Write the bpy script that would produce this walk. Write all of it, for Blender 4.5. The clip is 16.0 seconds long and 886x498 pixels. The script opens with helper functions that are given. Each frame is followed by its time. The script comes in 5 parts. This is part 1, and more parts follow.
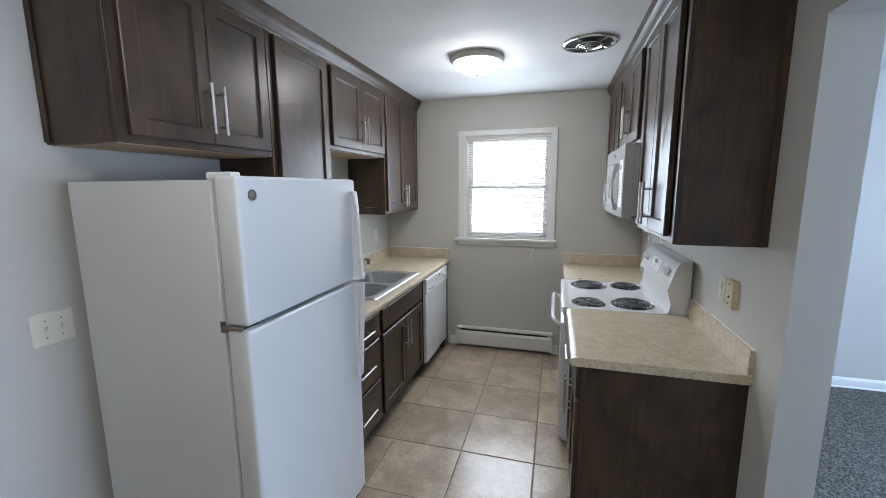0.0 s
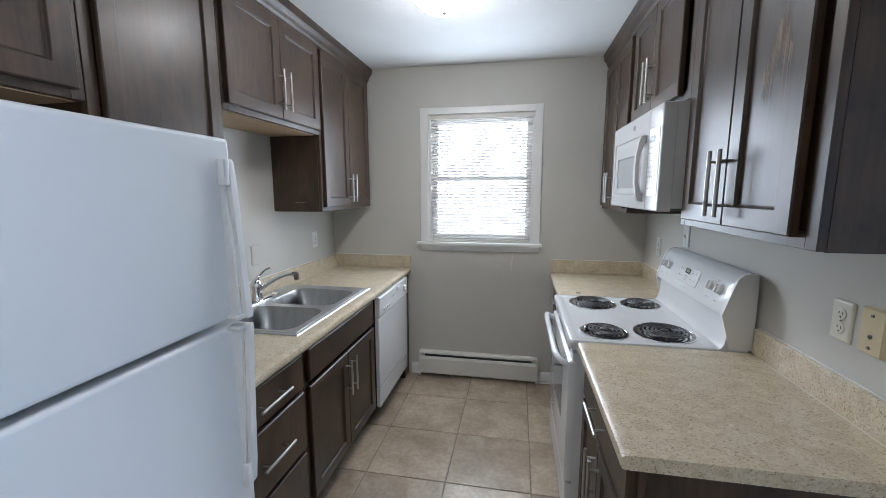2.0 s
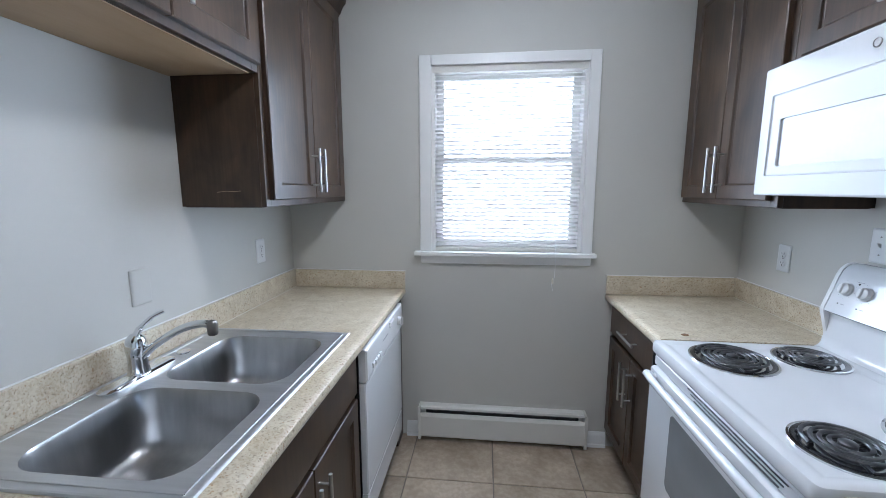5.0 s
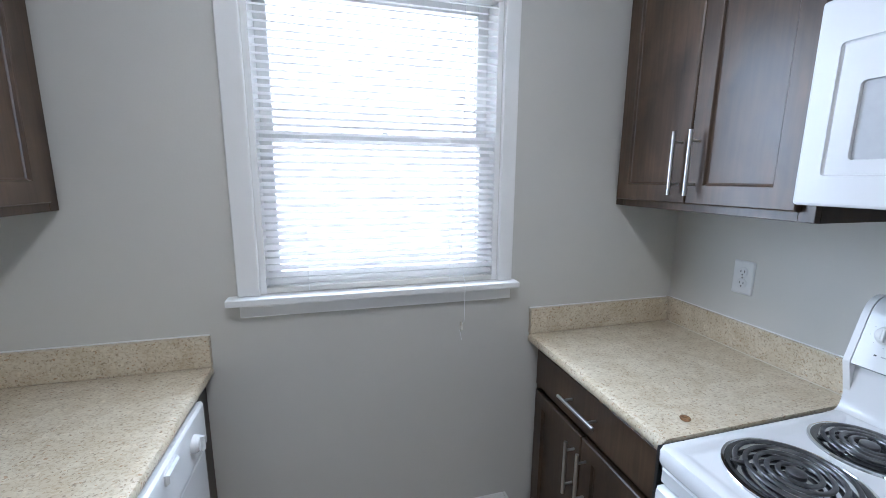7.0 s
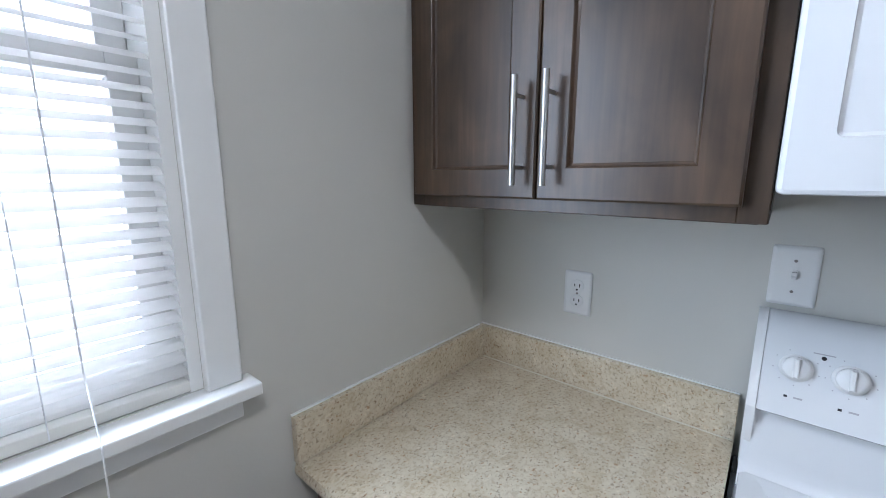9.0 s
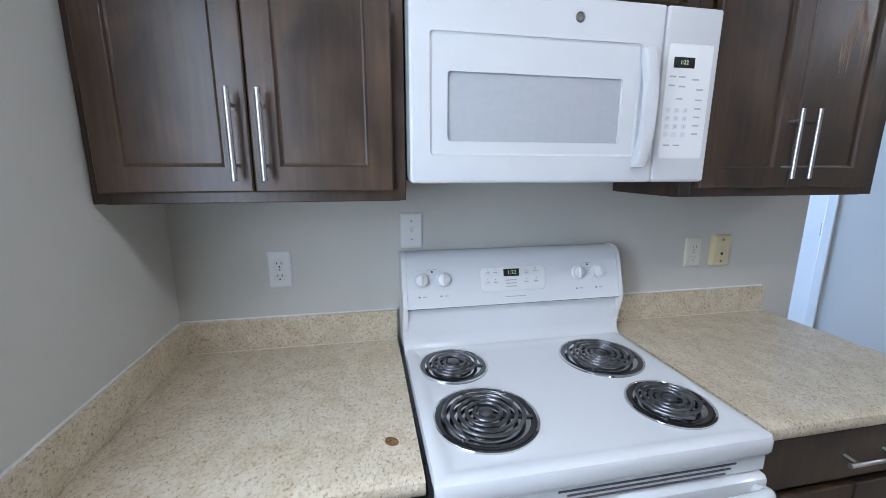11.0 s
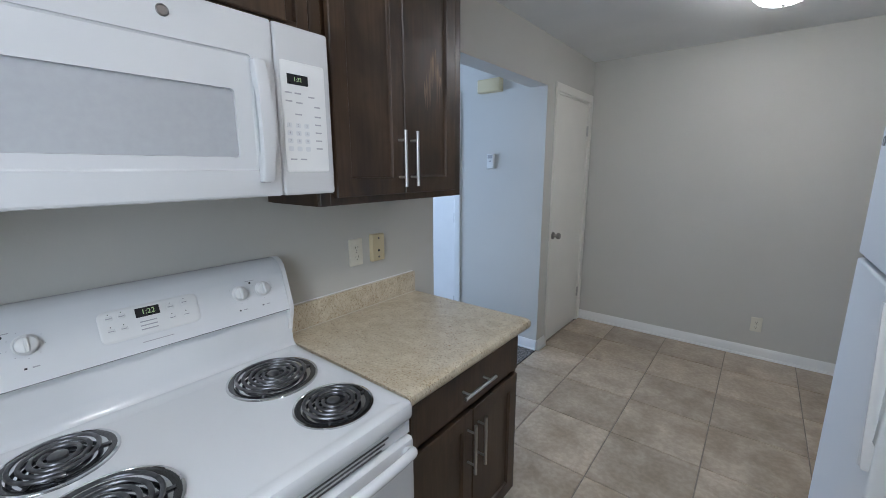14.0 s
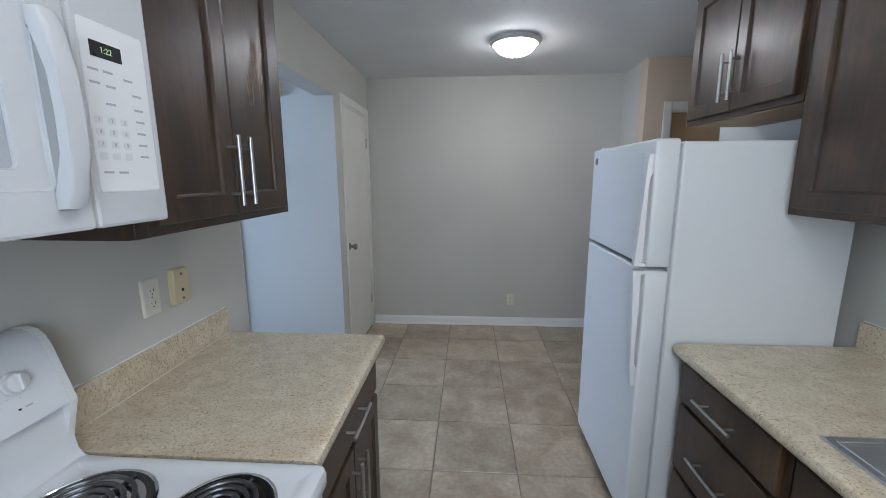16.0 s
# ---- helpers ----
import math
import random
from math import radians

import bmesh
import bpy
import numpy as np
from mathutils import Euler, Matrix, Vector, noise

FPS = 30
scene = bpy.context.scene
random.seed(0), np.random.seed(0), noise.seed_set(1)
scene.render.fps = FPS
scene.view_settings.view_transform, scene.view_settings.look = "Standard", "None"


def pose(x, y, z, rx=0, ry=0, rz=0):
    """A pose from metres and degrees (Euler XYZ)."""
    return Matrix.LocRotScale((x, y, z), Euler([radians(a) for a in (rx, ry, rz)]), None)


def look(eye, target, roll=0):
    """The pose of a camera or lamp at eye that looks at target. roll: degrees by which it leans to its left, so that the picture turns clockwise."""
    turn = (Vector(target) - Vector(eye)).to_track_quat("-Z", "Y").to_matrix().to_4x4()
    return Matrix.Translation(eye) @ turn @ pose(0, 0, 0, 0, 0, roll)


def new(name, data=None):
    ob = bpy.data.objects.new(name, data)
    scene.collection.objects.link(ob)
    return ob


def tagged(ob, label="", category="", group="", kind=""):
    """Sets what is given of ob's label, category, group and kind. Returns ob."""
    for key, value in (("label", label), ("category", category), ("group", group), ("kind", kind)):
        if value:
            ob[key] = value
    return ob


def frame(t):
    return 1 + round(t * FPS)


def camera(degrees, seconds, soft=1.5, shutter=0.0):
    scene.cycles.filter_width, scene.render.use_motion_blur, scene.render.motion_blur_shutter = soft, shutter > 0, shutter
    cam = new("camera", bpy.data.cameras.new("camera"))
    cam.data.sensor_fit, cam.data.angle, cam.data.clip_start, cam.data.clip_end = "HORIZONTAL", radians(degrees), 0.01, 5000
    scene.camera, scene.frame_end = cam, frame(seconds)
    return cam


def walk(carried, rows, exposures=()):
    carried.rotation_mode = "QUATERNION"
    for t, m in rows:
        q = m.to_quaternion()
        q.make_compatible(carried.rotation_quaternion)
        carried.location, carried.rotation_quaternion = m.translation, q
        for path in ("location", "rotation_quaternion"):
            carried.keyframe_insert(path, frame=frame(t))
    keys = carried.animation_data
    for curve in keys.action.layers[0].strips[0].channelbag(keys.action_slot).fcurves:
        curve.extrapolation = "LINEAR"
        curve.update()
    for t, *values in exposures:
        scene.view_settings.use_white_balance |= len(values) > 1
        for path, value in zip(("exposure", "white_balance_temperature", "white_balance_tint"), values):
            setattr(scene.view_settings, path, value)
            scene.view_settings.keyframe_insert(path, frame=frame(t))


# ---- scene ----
cam = camera(96.4, 16.0, 0.5)
PATH = [
    (0, (0.373, 0.002, 1.605), (-0.168, 1.903, 1.298), -0.3),
    (0.5, (0.358, 0.098, 1.582), (-0.055, 2.032, 1.283), -0.3),
    (1, (0.322, 0.312, 1.555), (-0.053, 2.255, 1.265), -0.2),
    (1.5, (0.279, 0.531, 1.525), (-0.084, 2.476, 1.234), -0.2),
    (2, (0.202, 0.752, 1.51), (-0.164, 2.697, 1.221), -0.1),
    (2.5, (0.115, 0.909, 1.48), (-0.254, 2.854, 1.197), -0.3),
    (3, (0.056, 1.055, 1.458), (-0.331, 2.997, 1.176), -0.4),
    (5.5, (-0.217, 1.853, 1.45), (-0.274, 3.83, 1.151), -0.0),
    (6, (-0.173, 2.073, 1.451), (-0.032, 4.046, 1.154), -0.0),
    (6.5, (-0.228, 2.303, 1.482), (0.099, 4.247, 1.145), 0.3),
    (7, (-0.246, 2.502, 1.482), (0.268, 4.402, 1.13), 0.4),
    (7.5, (-0.175, 2.674, 1.459), (0.506, 4.523, 1.118), -0.1),
    (8, (-0.079, 2.866, 1.466), (0.792, 4.632, 1.119), 0.0),
    (8.5, (0.028, 3.035, 1.443), (1.161, 4.647, 1.098), -0.1),
    (9, (0.111, 3.144, 1.451), (1.617, 4.41, 1.094), -0.1),
    (9.2, (0.135, 3.157, 1.444), (1.769, 4.253, 1.083), -0.2),
    (11.3, (-0.237, 3.253, 1.477), (1.638, 2.687, 1.068), 0.2),
    (11.5, (-0.276, 3.246, 1.483), (1.56, 2.568, 1.073), 0.2),
    (12, (-0.358, 3.234, 1.483), (1.382, 2.333, 1.085), -0.4),
    (12.5, (-0.393, 3.212, 1.479), (1.254, 2.146, 1.089), -0.6),
    (13, (-0.405, 3.184, 1.476), (1.145, 1.982, 1.083), -0.6),
    (13.5, (-0.34, 3.132, 1.479), (1.068, 1.767, 1.084), -0.4),
    (14, (-0.216, 3.078, 1.494), (1.009, 1.547, 1.099), -0.2),
    (14.5, (-0.103, 3.058, 1.505), (0.911, 1.378, 1.116), -0.1),
    (15, (-0.025, 3.072, 1.506), (0.728, 1.257, 1.132), -0.1),
    (15.5, (0.064, 3.102, 1.513), (0.494, 1.183, 1.15), -0.1),
    (16, (0.129, 3.139, 1.51), (0.255, 1.175, 1.154), -0.2),
]
EXPOSURES = [(0, 0.0, 5900, 13), (3, -0.03, 5780, 13), (5.5, 0.16, 5320, 14), (9, 0.16, 5450, 14), (11.5, 0.04, 5450, 14), (13, -0.02, 5580, 14), (14.5, -0.30, 5800, 12), (16, -0.20, 5700, 12)]
walk(cam, [(t, look(eye, target, roll)) for t, eye, target, roll in PATH], EXPOSURES)

# ---- world and large lights ----
world = bpy.data.worlds.new("world")
scene.world = world
world.use_nodes = True
wn = world.node_tree
sky = wn.nodes.new("ShaderNodeTexSky")
sky.sky_type, sky.sun_disc = "NISHITA", False
sky.sun_elevation, sky.sun_rotation = radians(40), radians(180)
wn.nodes["Background"].inputs["Strength"].default_value = 0.12
wn.links.new(sky.outputs[0], wn.nodes["Background"].inputs["Color"])


def lamp(name, kind, energy, color, m, **values):
    data = bpy.data.lights.new(name, kind)
    data.energy, data.color = energy, color
    if kind == "AREA":
        data.shape, data.size, data.size_y = "RECTANGLE", values["size"], values["size_y"]
    elif kind == "POINT":
        data.shadow_soft_size = values["radius"]
    elif kind == "SUN":
        data.angle = values["angle"]
    ob = new(name, data)
    ob.matrix_world = m
    return ob


lamp("sun", "SUN", 1.0, (1.0, 0.95, 0.88), look((0, -8, 8), (0, 0, 0)), angle=radians(10))
# daylight in the kitchen window and in the living room's window
lamp("window_daylight", "AREA", 18, (0.86, 0.95, 1.0), look((-0.086, 3.804, 1.61), (-0.086, 0, 1.61)), size=0.78, size_y=0.88)
lamp("living_room_daylight", "AREA", 120, (0.60, 0.76, 1.0), look((4.55, 1.45, 1.45), (0, 1.45, 1.35)), size=1.9, size_y=1.3)

# ---- materials ----
MATS = {}


def nodes_of(name):
    m = bpy.data.materials.new(name)
    m.use_nodes = True
    return m, m.node_tree, m.node_tree.nodes["Principled BSDF"]


def surface(name, low, high, scale=8.0, stretch=(1, 1, 1), rough=(0.4, 0.6), metal=0.0, bump=0.0, bump_scale=60.0, coat=0.0, detail=5.0,
            vary=0.0, coords="Object", contrast=(0.3, 0.7)):
    """Two-scale noise colour between low and high, roughness that varies with it, and a fine relief."""
    m, tree, bsdf = nodes_of(name)
    N, L = tree.nodes.new, tree.links.new
    tc = N("ShaderNodeTexCoord")
    mp = N("ShaderNodeMapping")
    mp.inputs["Scale"].default_value = stretch
    L(tc.outputs[coords], mp.inputs[0])
    big = N("ShaderNodeTexNoise")
    big.inputs["Scale"].default_value, big.inputs["Detail"].default_value = scale, detail
    L(mp.outputs[0], big.inputs["Vector"])
    ramp = N("ShaderNodeValToRGB")
    ramp.color_ramp.elements[0].position, ramp.color_ramp.elements[1].position = contrast
    ramp.color_ramp.elements[0].color, ramp.color_ramp.elements[1].color = (*low, 1), (*high, 1)
    L(big.outputs["Fac"], ramp.inputs[0])
    colour = ramp.outputs[0]
    if vary:
        info, hsv, mul = N("ShaderNodeObjectInfo"), N("ShaderNodeHueSaturation"), N("ShaderNodeMapRange")
        mul.inputs["To Min"].default_value, mul.inputs["To Max"].default_value = 1 - vary, 1 + vary
        L(info.outputs["Random"], mul.inputs["Value"])
        L(mul.outputs[0], hsv.inputs["Value"])
        L(colour, hsv.inputs["Color"])
        colour = hsv.outputs[0]
    L(colour, bsdf.inputs["Base Color"])
    fine = N("ShaderNodeTexNoise")
    fine.inputs["Scale"].default_value, fine.inputs["Detail"].default_value = bump_scale, 4
    L(mp.outputs[0], fine.inputs["Vector"])
    rr = N("ShaderNodeMapRange")
    rr.inputs["To Min"].default_value, rr.inputs["To Max"].default_value = rough
    L(fine.outputs["Fac"], rr.inputs["Value"])
    L(rr.outputs[0], bsdf.inputs["Roughness"])
    if bump:
        b = N("ShaderNodeBump")
        b.inputs["Strength"].default_value, b.inputs["Distance"].default_value = bump, 0.002
        L(fine.outputs["Fac"], b.inputs["Height"])
        L(b.outputs[0], bsdf.inputs["Normal"])
    bsdf.inputs["Metallic"].default_value = metal
    bsdf.inputs["Coat Weight"].default_value = coat
    bsdf.inputs["Coat Roughness"].default_value = 0.2
    MATS[name] = m
    return m


def glow(name, color, strength):
    m, tree, bsdf = nodes_of(name)
    bsdf.inputs["Base Color"].default_value = (*color, 1)
    bsdf.inputs["Emission Color"].default_value = (*color, 1)
    bsdf.inputs["Emission Strength"].default_value = strength
    bsdf.inputs["Roughness"].default_value = 0.3
    return m


WALL = surface("grey_wall_paint", (0.528, 0.517, 0.474), (0.562, 0.551, 0.506), 1.4, rough=(0.5, 0.7), bump=0.12, bump_scale=140)
# wall paint with the hallway's warm lamplight painted into its colour
LAMPLIT = surface("lamplit_wall_paint", (0.56, 0.46, 0.34), (0.60, 0.49, 0.37), 1.5, rough=(0.5, 0.7), bump=0.12, bump_scale=140)
CEIL = surface("ceiling_paint", (0.71, 0.72, 0.72), (0.77, 0.78, 0.78), 2.0, rough=(0.6, 0.85), bump=0.35, bump_scale=22)
TRIM = surface("white_trim_paint", (0.74, 0.74, 0.72), (0.80, 0.80, 0.78), 3.0, rough=(0.25, 0.42), bump=0.05)
DOORP = surface("cream_door_paint", (0.72, 0.70, 0.64), (0.77, 0.75, 0.69), 2.0, rough=(0.3, 0.45), bump=0.06)
TANDOOR = surface("tan_door_paint", (0.50, 0.36, 0.20), (0.56, 0.41, 0.25), 2.0, rough=(0.35, 0.5))
PLYW = surface("plain_maple_underside", (0.36, 0.25, 0.14), (0.46, 0.33, 0.20), 4.0, stretch=(2, 0.4, 2), rough=(0.45, 0.6))
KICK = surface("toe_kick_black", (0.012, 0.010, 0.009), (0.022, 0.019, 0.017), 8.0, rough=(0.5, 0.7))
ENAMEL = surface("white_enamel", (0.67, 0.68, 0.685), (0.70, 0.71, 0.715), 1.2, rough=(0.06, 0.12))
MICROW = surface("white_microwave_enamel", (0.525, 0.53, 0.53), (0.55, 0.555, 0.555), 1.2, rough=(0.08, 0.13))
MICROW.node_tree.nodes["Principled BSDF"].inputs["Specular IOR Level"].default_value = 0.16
FRIDGEW = surface("white_textured_steel", (0.64, 0.65, 0.64), (0.68, 0.69, 0.68), 1.2, rough=(0.32, 0.42), bump=0.10, bump_scale=420)
PLASTIC = surface("white_plastic", (0.68, 0.68, 0.665), (0.73, 0.73, 0.715), 3.0, rough=(0.25, 0.36))
ALMOND = surface("yellowed_plastic", (0.60, 0.51, 0.31), (0.66, 0.57, 0.36), 5.0, rough=(0.3, 0.42))
IVORY = surface("ivory_plastic", (0.68, 0.65, 0.54), (0.73, 0.70, 0.60), 5.0, rough=(0.3, 0.42))
GREYP = surface("grey_print", (0.36, 0.36, 0.37), (0.42, 0.42, 0.43), 5.0, rough=(0.4, 0.5))
SCREEN = surface("microwave_window_mesh", (0.37, 0.38, 0.39), (0.39, 0.40, 0.41), 60.0, rough=(0.08, 0.14))
OVENGLASS = surface("oven_door_glass", (0.20, 0.21, 0.215), (0.25, 0.26, 0.265), 4.0, rough=(0.05, 0.10))
BLACK = surface("black_plastic", (0.010, 0.010, 0.011), (0.018, 0.018, 0.019), 8.0, rough=(0.2, 0.4))
COIL = surface("burner_coil_metal", (0.09, 0.09, 0.094), (0.20, 0.20, 0.205), 40.0, rough=(0.26, 0.42), metal=0.8)
DRIP = surface("black_drip_bowl", (0.012, 0.012, 0.013), (0.03, 0.03, 0.032), 20.0, rough=(0.05, 0.12), metal=0.3, coat=1.0)
STEEL = surface("brushed_sink_steel", (0.58, 0.583, 0.59), (0.66, 0.663, 0.67), 6.0, stretch=(1, 14, 1), rough=(0.40, 0.50), metal=1.0)
# sink steel darkened for the bowls: their shade and dark reflections as colour
SHADEDSTEEL = surface("shaded_bowl_steel", (0.36, 0.357, 0.35), (0.45, 0.447, 0.44), 6.0, stretch=(5, 5, 1), rough=(0.28, 0.36), metal=1.0)
NICKEL = surface("brushed_nickel", (0.47, 0.46, 0.44), (0.52, 0.51, 0.49), 3.0, rough=(0.30, 0.38), metal=1.0, bump_scale=4)
CHROME = surface("chrome", (0.74, 0.75, 0.76), (0.80, 0.81, 0.82), 5.0, rough=(0.04, 0.10), metal=1.0)
BRONZE = surface("aged_steel", (0.20, 0.19, 0.18), (0.30, 0.28, 0.26), 14.0, rough=(0.28, 0.42), metal=1.0)
SATIN = surface("satin_metal_rim", (0.66, 0.64, 0.60), (0.74, 0.72, 0.68), 20.0, rough=(0.35, 0.5), metal=0.5)
SCUFF = surface("worn_stain_wood", (0.085, 0.054, 0.032), (0.25, 0.165, 0.10), 9.0, stretch=(6, 6, 0.8), rough=(0.4, 0.6))
HEATER = surface("cream_heater_paint", (0.66, 0.65, 0.60), (0.72, 0.71, 0.66), 3.0, rough=(0.35, 0.5))
GROUT = surface("tile_grout", (0.20, 0.168, 0.132), (0.27, 0.23, 0.185), 30.0, rough=(0.7, 0.9), bump=0.3, bump_scale=200)
CARPET = surface("grey_carpet_pile", (0.050, 0.047, 0.042), (0.245, 0.230, 0.205), 95.0, rough=(0.9, 1.0), bump=1.0, bump_scale=180, detail=2.0, contrast=(0.38, 0.66))
BLIND = surface("white_vinyl_blind", (0.78, 0.79, 0.80), (0.82, 0.83, 0.84), 4.0, rough=(0.35, 0.5))
DIGIT = glow("display_digits", (0.52, 0.66, 0.34), 0.16)
DOME = glow("lit_frosted_glass", (1.0, 0.945, 0.865), 48.0)


def laminate():
    """Beige granite-look laminate: tan clouds, fine drifting grain, dark flecks and a few rust specks."""
    m, tree, bsdf = nodes_of("beige_granite_laminate")
    N, L = tree.nodes.new, tree.links.new
    tc, mp = N("ShaderNodeTexCoord"), N("ShaderNodeMapping")
    mp.inputs["Scale"].default_value, mp.inputs["Rotation"].default_value = (1, 1.25, 1.1), (0.3, 0.2, 0.6)
    L(tc.outputs["Object"], mp.inputs[0])

    def layer(scale, detail, distortion, low, high):
        n, r = N("ShaderNodeTexNoise"), N("ShaderNodeValToRGB")
        n.inputs["Scale"].default_value, n.inputs["Detail"].default_value, n.inputs["Distortion"].default_value = scale, detail, distortion
        L(mp.outputs[0], n.inputs["Vector"])
        for e, (p, c) in zip(r.color_ramp.elements, (low, high)):
            e.position, e.color = p, (*c, 1)
        L(n.outputs["Fac"], r.inputs[0])
        return n, r.outputs[0]

    cloud, colour = layer(13, 8, 0.9, (0.32, (0.525, 0.445, 0.310)), (0.64, (0.640, 0.572, 0.438)))
    grain, g = layer(120, 6, 0.5, (0.38, (0.50, 0.37, 0.22)), (0.53, (1, 1, 1)))
    dark, d = layer(135, 3, 0.3, (0.345, (0.20, 0.125, 0.07)), (0.392, (1, 1, 1)))
    rust, o = layer(105, 2, 0.2, (0.655, (1, 1, 1)), (0.70, (0.52, 0.27, 0.10)))
    pale, w = layer(70, 5, 0.4, (0.60, (1, 1, 1)), (0.72, (1.22, 1.22, 1.24)))
    for c, f in ((g, 0.34), (d, 0.52), (o, 0.65), (w, 0.8)):
        x = N("ShaderNodeMix")
        x.data_type, x.blend_type = "RGBA", "MULTIPLY"
        x.inputs["Factor"].default_value = f
        L(colour, x.inputs[6])
        L(c, x.inputs[7])
        colour = x.outputs[2]
    L(colour, bsdf.inputs["Base Color"])
    rr = N("ShaderNodeMapRange")
    rr.inputs["To Min"].default_value, rr.inputs["To Max"].default_value = 0.26, 0.40
    L(grain.outputs["Fac"], rr.inputs["Value"])
    L(rr.outputs[0], bsdf.inputs["Roughness"])
    return m


def ceramic():
    """Taupe ceramic floor tile: cloudy two-scale mottling with pale veins, each tile shifted and toned by itself."""
    m, tree, bsdf = nodes_of("taupe_ceramic_tile")
    N, L = tree.nodes.new, tree.links.new
    tc, info, add = N("ShaderNodeTexCoord"), N("ShaderNodeObjectInfo"), N("ShaderNodeVectorMath")
    mul = N("ShaderNodeMath")
    mul.operation, mul.inputs[1].default_value = "MULTIPLY", 37.0
    L(info.outputs["Random"], mul.inputs[0])
    L(tc.outputs["Object"], add.inputs[0])
    L(mul.outputs[0], add.inputs[1])
    big, fine = N("ShaderNodeTexNoise"), N("ShaderNodeTexNoise")
    big.inputs["Scale"].default_value, big.inputs["Detail"].default_value, big.inputs["Distortion"].default_value = 5.5, 10, 0.35
    fine.inputs["Scale"].default_value, fine.inputs["Detail"].default_value = 42, 5
    for n in (big, fine):
        L(add.outputs[0], n.inputs["Vector"])
    r1, r2 = N("ShaderNodeValToRGB"), N("ShaderNodeValToRGB")
    for r, stops in ((r1, ((0.32, (0.325, 0.255, 0.177)), (0.70, (0.520, 0.428, 0.320)))), (r2, ((0.40, (0.80, 0.78, 0.76)), (0.62, (1.0, 1.0, 1.0))))):
        for e, (p, c) in zip(r.color_ramp.elements, stops):
            e.position, e.color = p, (*c, 1)
    L(big.outputs["Fac"], r1.inputs[0])
    L(fine.outputs["Fac"], r2.inputs[0])
    a, hsv, tone = N("ShaderNodeMix"), N("ShaderNodeHueSaturation"), N("ShaderNodeMapRange")
    a.data_type, a.blend_type = "RGBA", "MULTIPLY"
    a.inputs["Factor"].default_value = 0.8
    tone.inputs["To Min"].default_value, tone.inputs["To Max"].default_value = 0.87, 1.12
    L(r1.outputs[0], a.inputs[6])
    L(r2.outputs[0], a.inputs[7])
    L(info.outputs["Random"], tone.inputs["Value"])
    L(tone.outputs[0], hsv.inputs["Value"])
    L(a.outputs[2], hsv.inputs["Color"])
    L(hsv.outputs[0], bsdf.inputs["Base Color"])
    rr, bp = N("ShaderNodeMapRange"), N("ShaderNodeBump")
    rr.inputs["To Min"].default_value, rr.inputs["To Max"].default_value = 0.26, 0.40
    bsdf.inputs["Coat Weight"].default_value, bsdf.inputs["Coat Roughness"].default_value = 0.55, 0.22
    L(big.outputs["Fac"], rr.inputs["Value"])
    L(rr.outputs[0], bsdf.inputs["Roughness"])
    bp.inputs["Strength"].default_value, bp.inputs["Distance"].default_value = 0.06, 0.002
    L(fine.outputs["Fac"], bp.inputs["Height"])
    L(bp.outputs[0], bsdf.inputs["Normal"])
    return m


def stained_maple():
    """Dark-stained maple: soft blotches where the stain took unevenly, upright grain, a satin sheen."""
    m, tree, bsdf = nodes_of("dark_stained_maple")
    N, L = tree.nodes.new, tree.links.new
    tc, info, off = N("ShaderNodeTexCoord"), N("ShaderNodeObjectInfo"), N("ShaderNodeVectorMath")
    shift = N("ShaderNodeMath")
    shift.operation, shift.inputs[1].default_value = "MULTIPLY", 23.0
    L(info.outputs["Random"], shift.inputs[0])
    L(tc.outputs["Object"], off.inputs[0])
    L(shift.outputs[0], off.inputs[1])
    layers = []
    for stretch, scale, detail, distortion, low, high in (((1.5, 1.5, 1.0), 5.0, 7, 0.6, (0.30, (0.0275, 0.0162, 0.0090)), (0.72, (0.0820, 0.0480, 0.0258))),
                                                          ((26, 26, 1.6), 3.2, 6, 0.3, (0.30, (0.62, 0.60, 0.58)), (0.66, (1.12, 1.12, 1.12)))):
        mp, n, r = N("ShaderNodeMapping"), N("ShaderNodeTexNoise"), N("ShaderNodeValToRGB")
        mp.inputs["Scale"].default_value = stretch
        n.inputs["Scale"].default_value, n.inputs["Detail"].default_value, n.inputs["Distortion"].default_value = scale, detail, distortion
        L(off.outputs[0], mp.inputs[0])
        L(mp.outputs[0], n.inputs["Vector"])
        L(n.outputs["Fac"], r.inputs[0])
        for e, (p, c) in zip(r.color_ramp.elements, (low, high)):
            e.position, e.color = p, (*c, 1)
        layers.append((n, r))
    mix, tone, hsv = N("ShaderNodeMix"), N("ShaderNodeMapRange"), N("ShaderNodeHueSaturation")
    mix.data_type, mix.blend_type = "RGBA", "MULTIPLY"
    mix.inputs["Factor"].default_value = 0.75
    L(layers[0][1].outputs[0], mix.inputs[6])
    L(layers[1][1].outputs[0], mix.inputs[7])
    tone.inputs["To Min"].default_value, tone.inputs["To Max"].default_value = 0.88, 1.10
    L(info.outputs["Random"], tone.inputs["Value"])
    L(tone.outputs[0], hsv.inputs["Value"])
    L(mix.outputs[2], hsv.inputs["Color"])
    L(hsv.outputs[0], bsdf.inputs["Base Color"])
    rr = N("ShaderNodeMapRange")
    rr.inputs["To Min"].default_value, rr.inputs["To Max"].default_value = 0.32, 0.46
    L(layers[0][0].outputs["Fac"], rr.inputs["Value"])
    L(rr.outputs[0], bsdf.inputs["Roughness"])
    bsdf.inputs["Coat Weight"].default_value, bsdf.inputs["Coat Roughness"].default_value = 0.05, 0.2
    return m


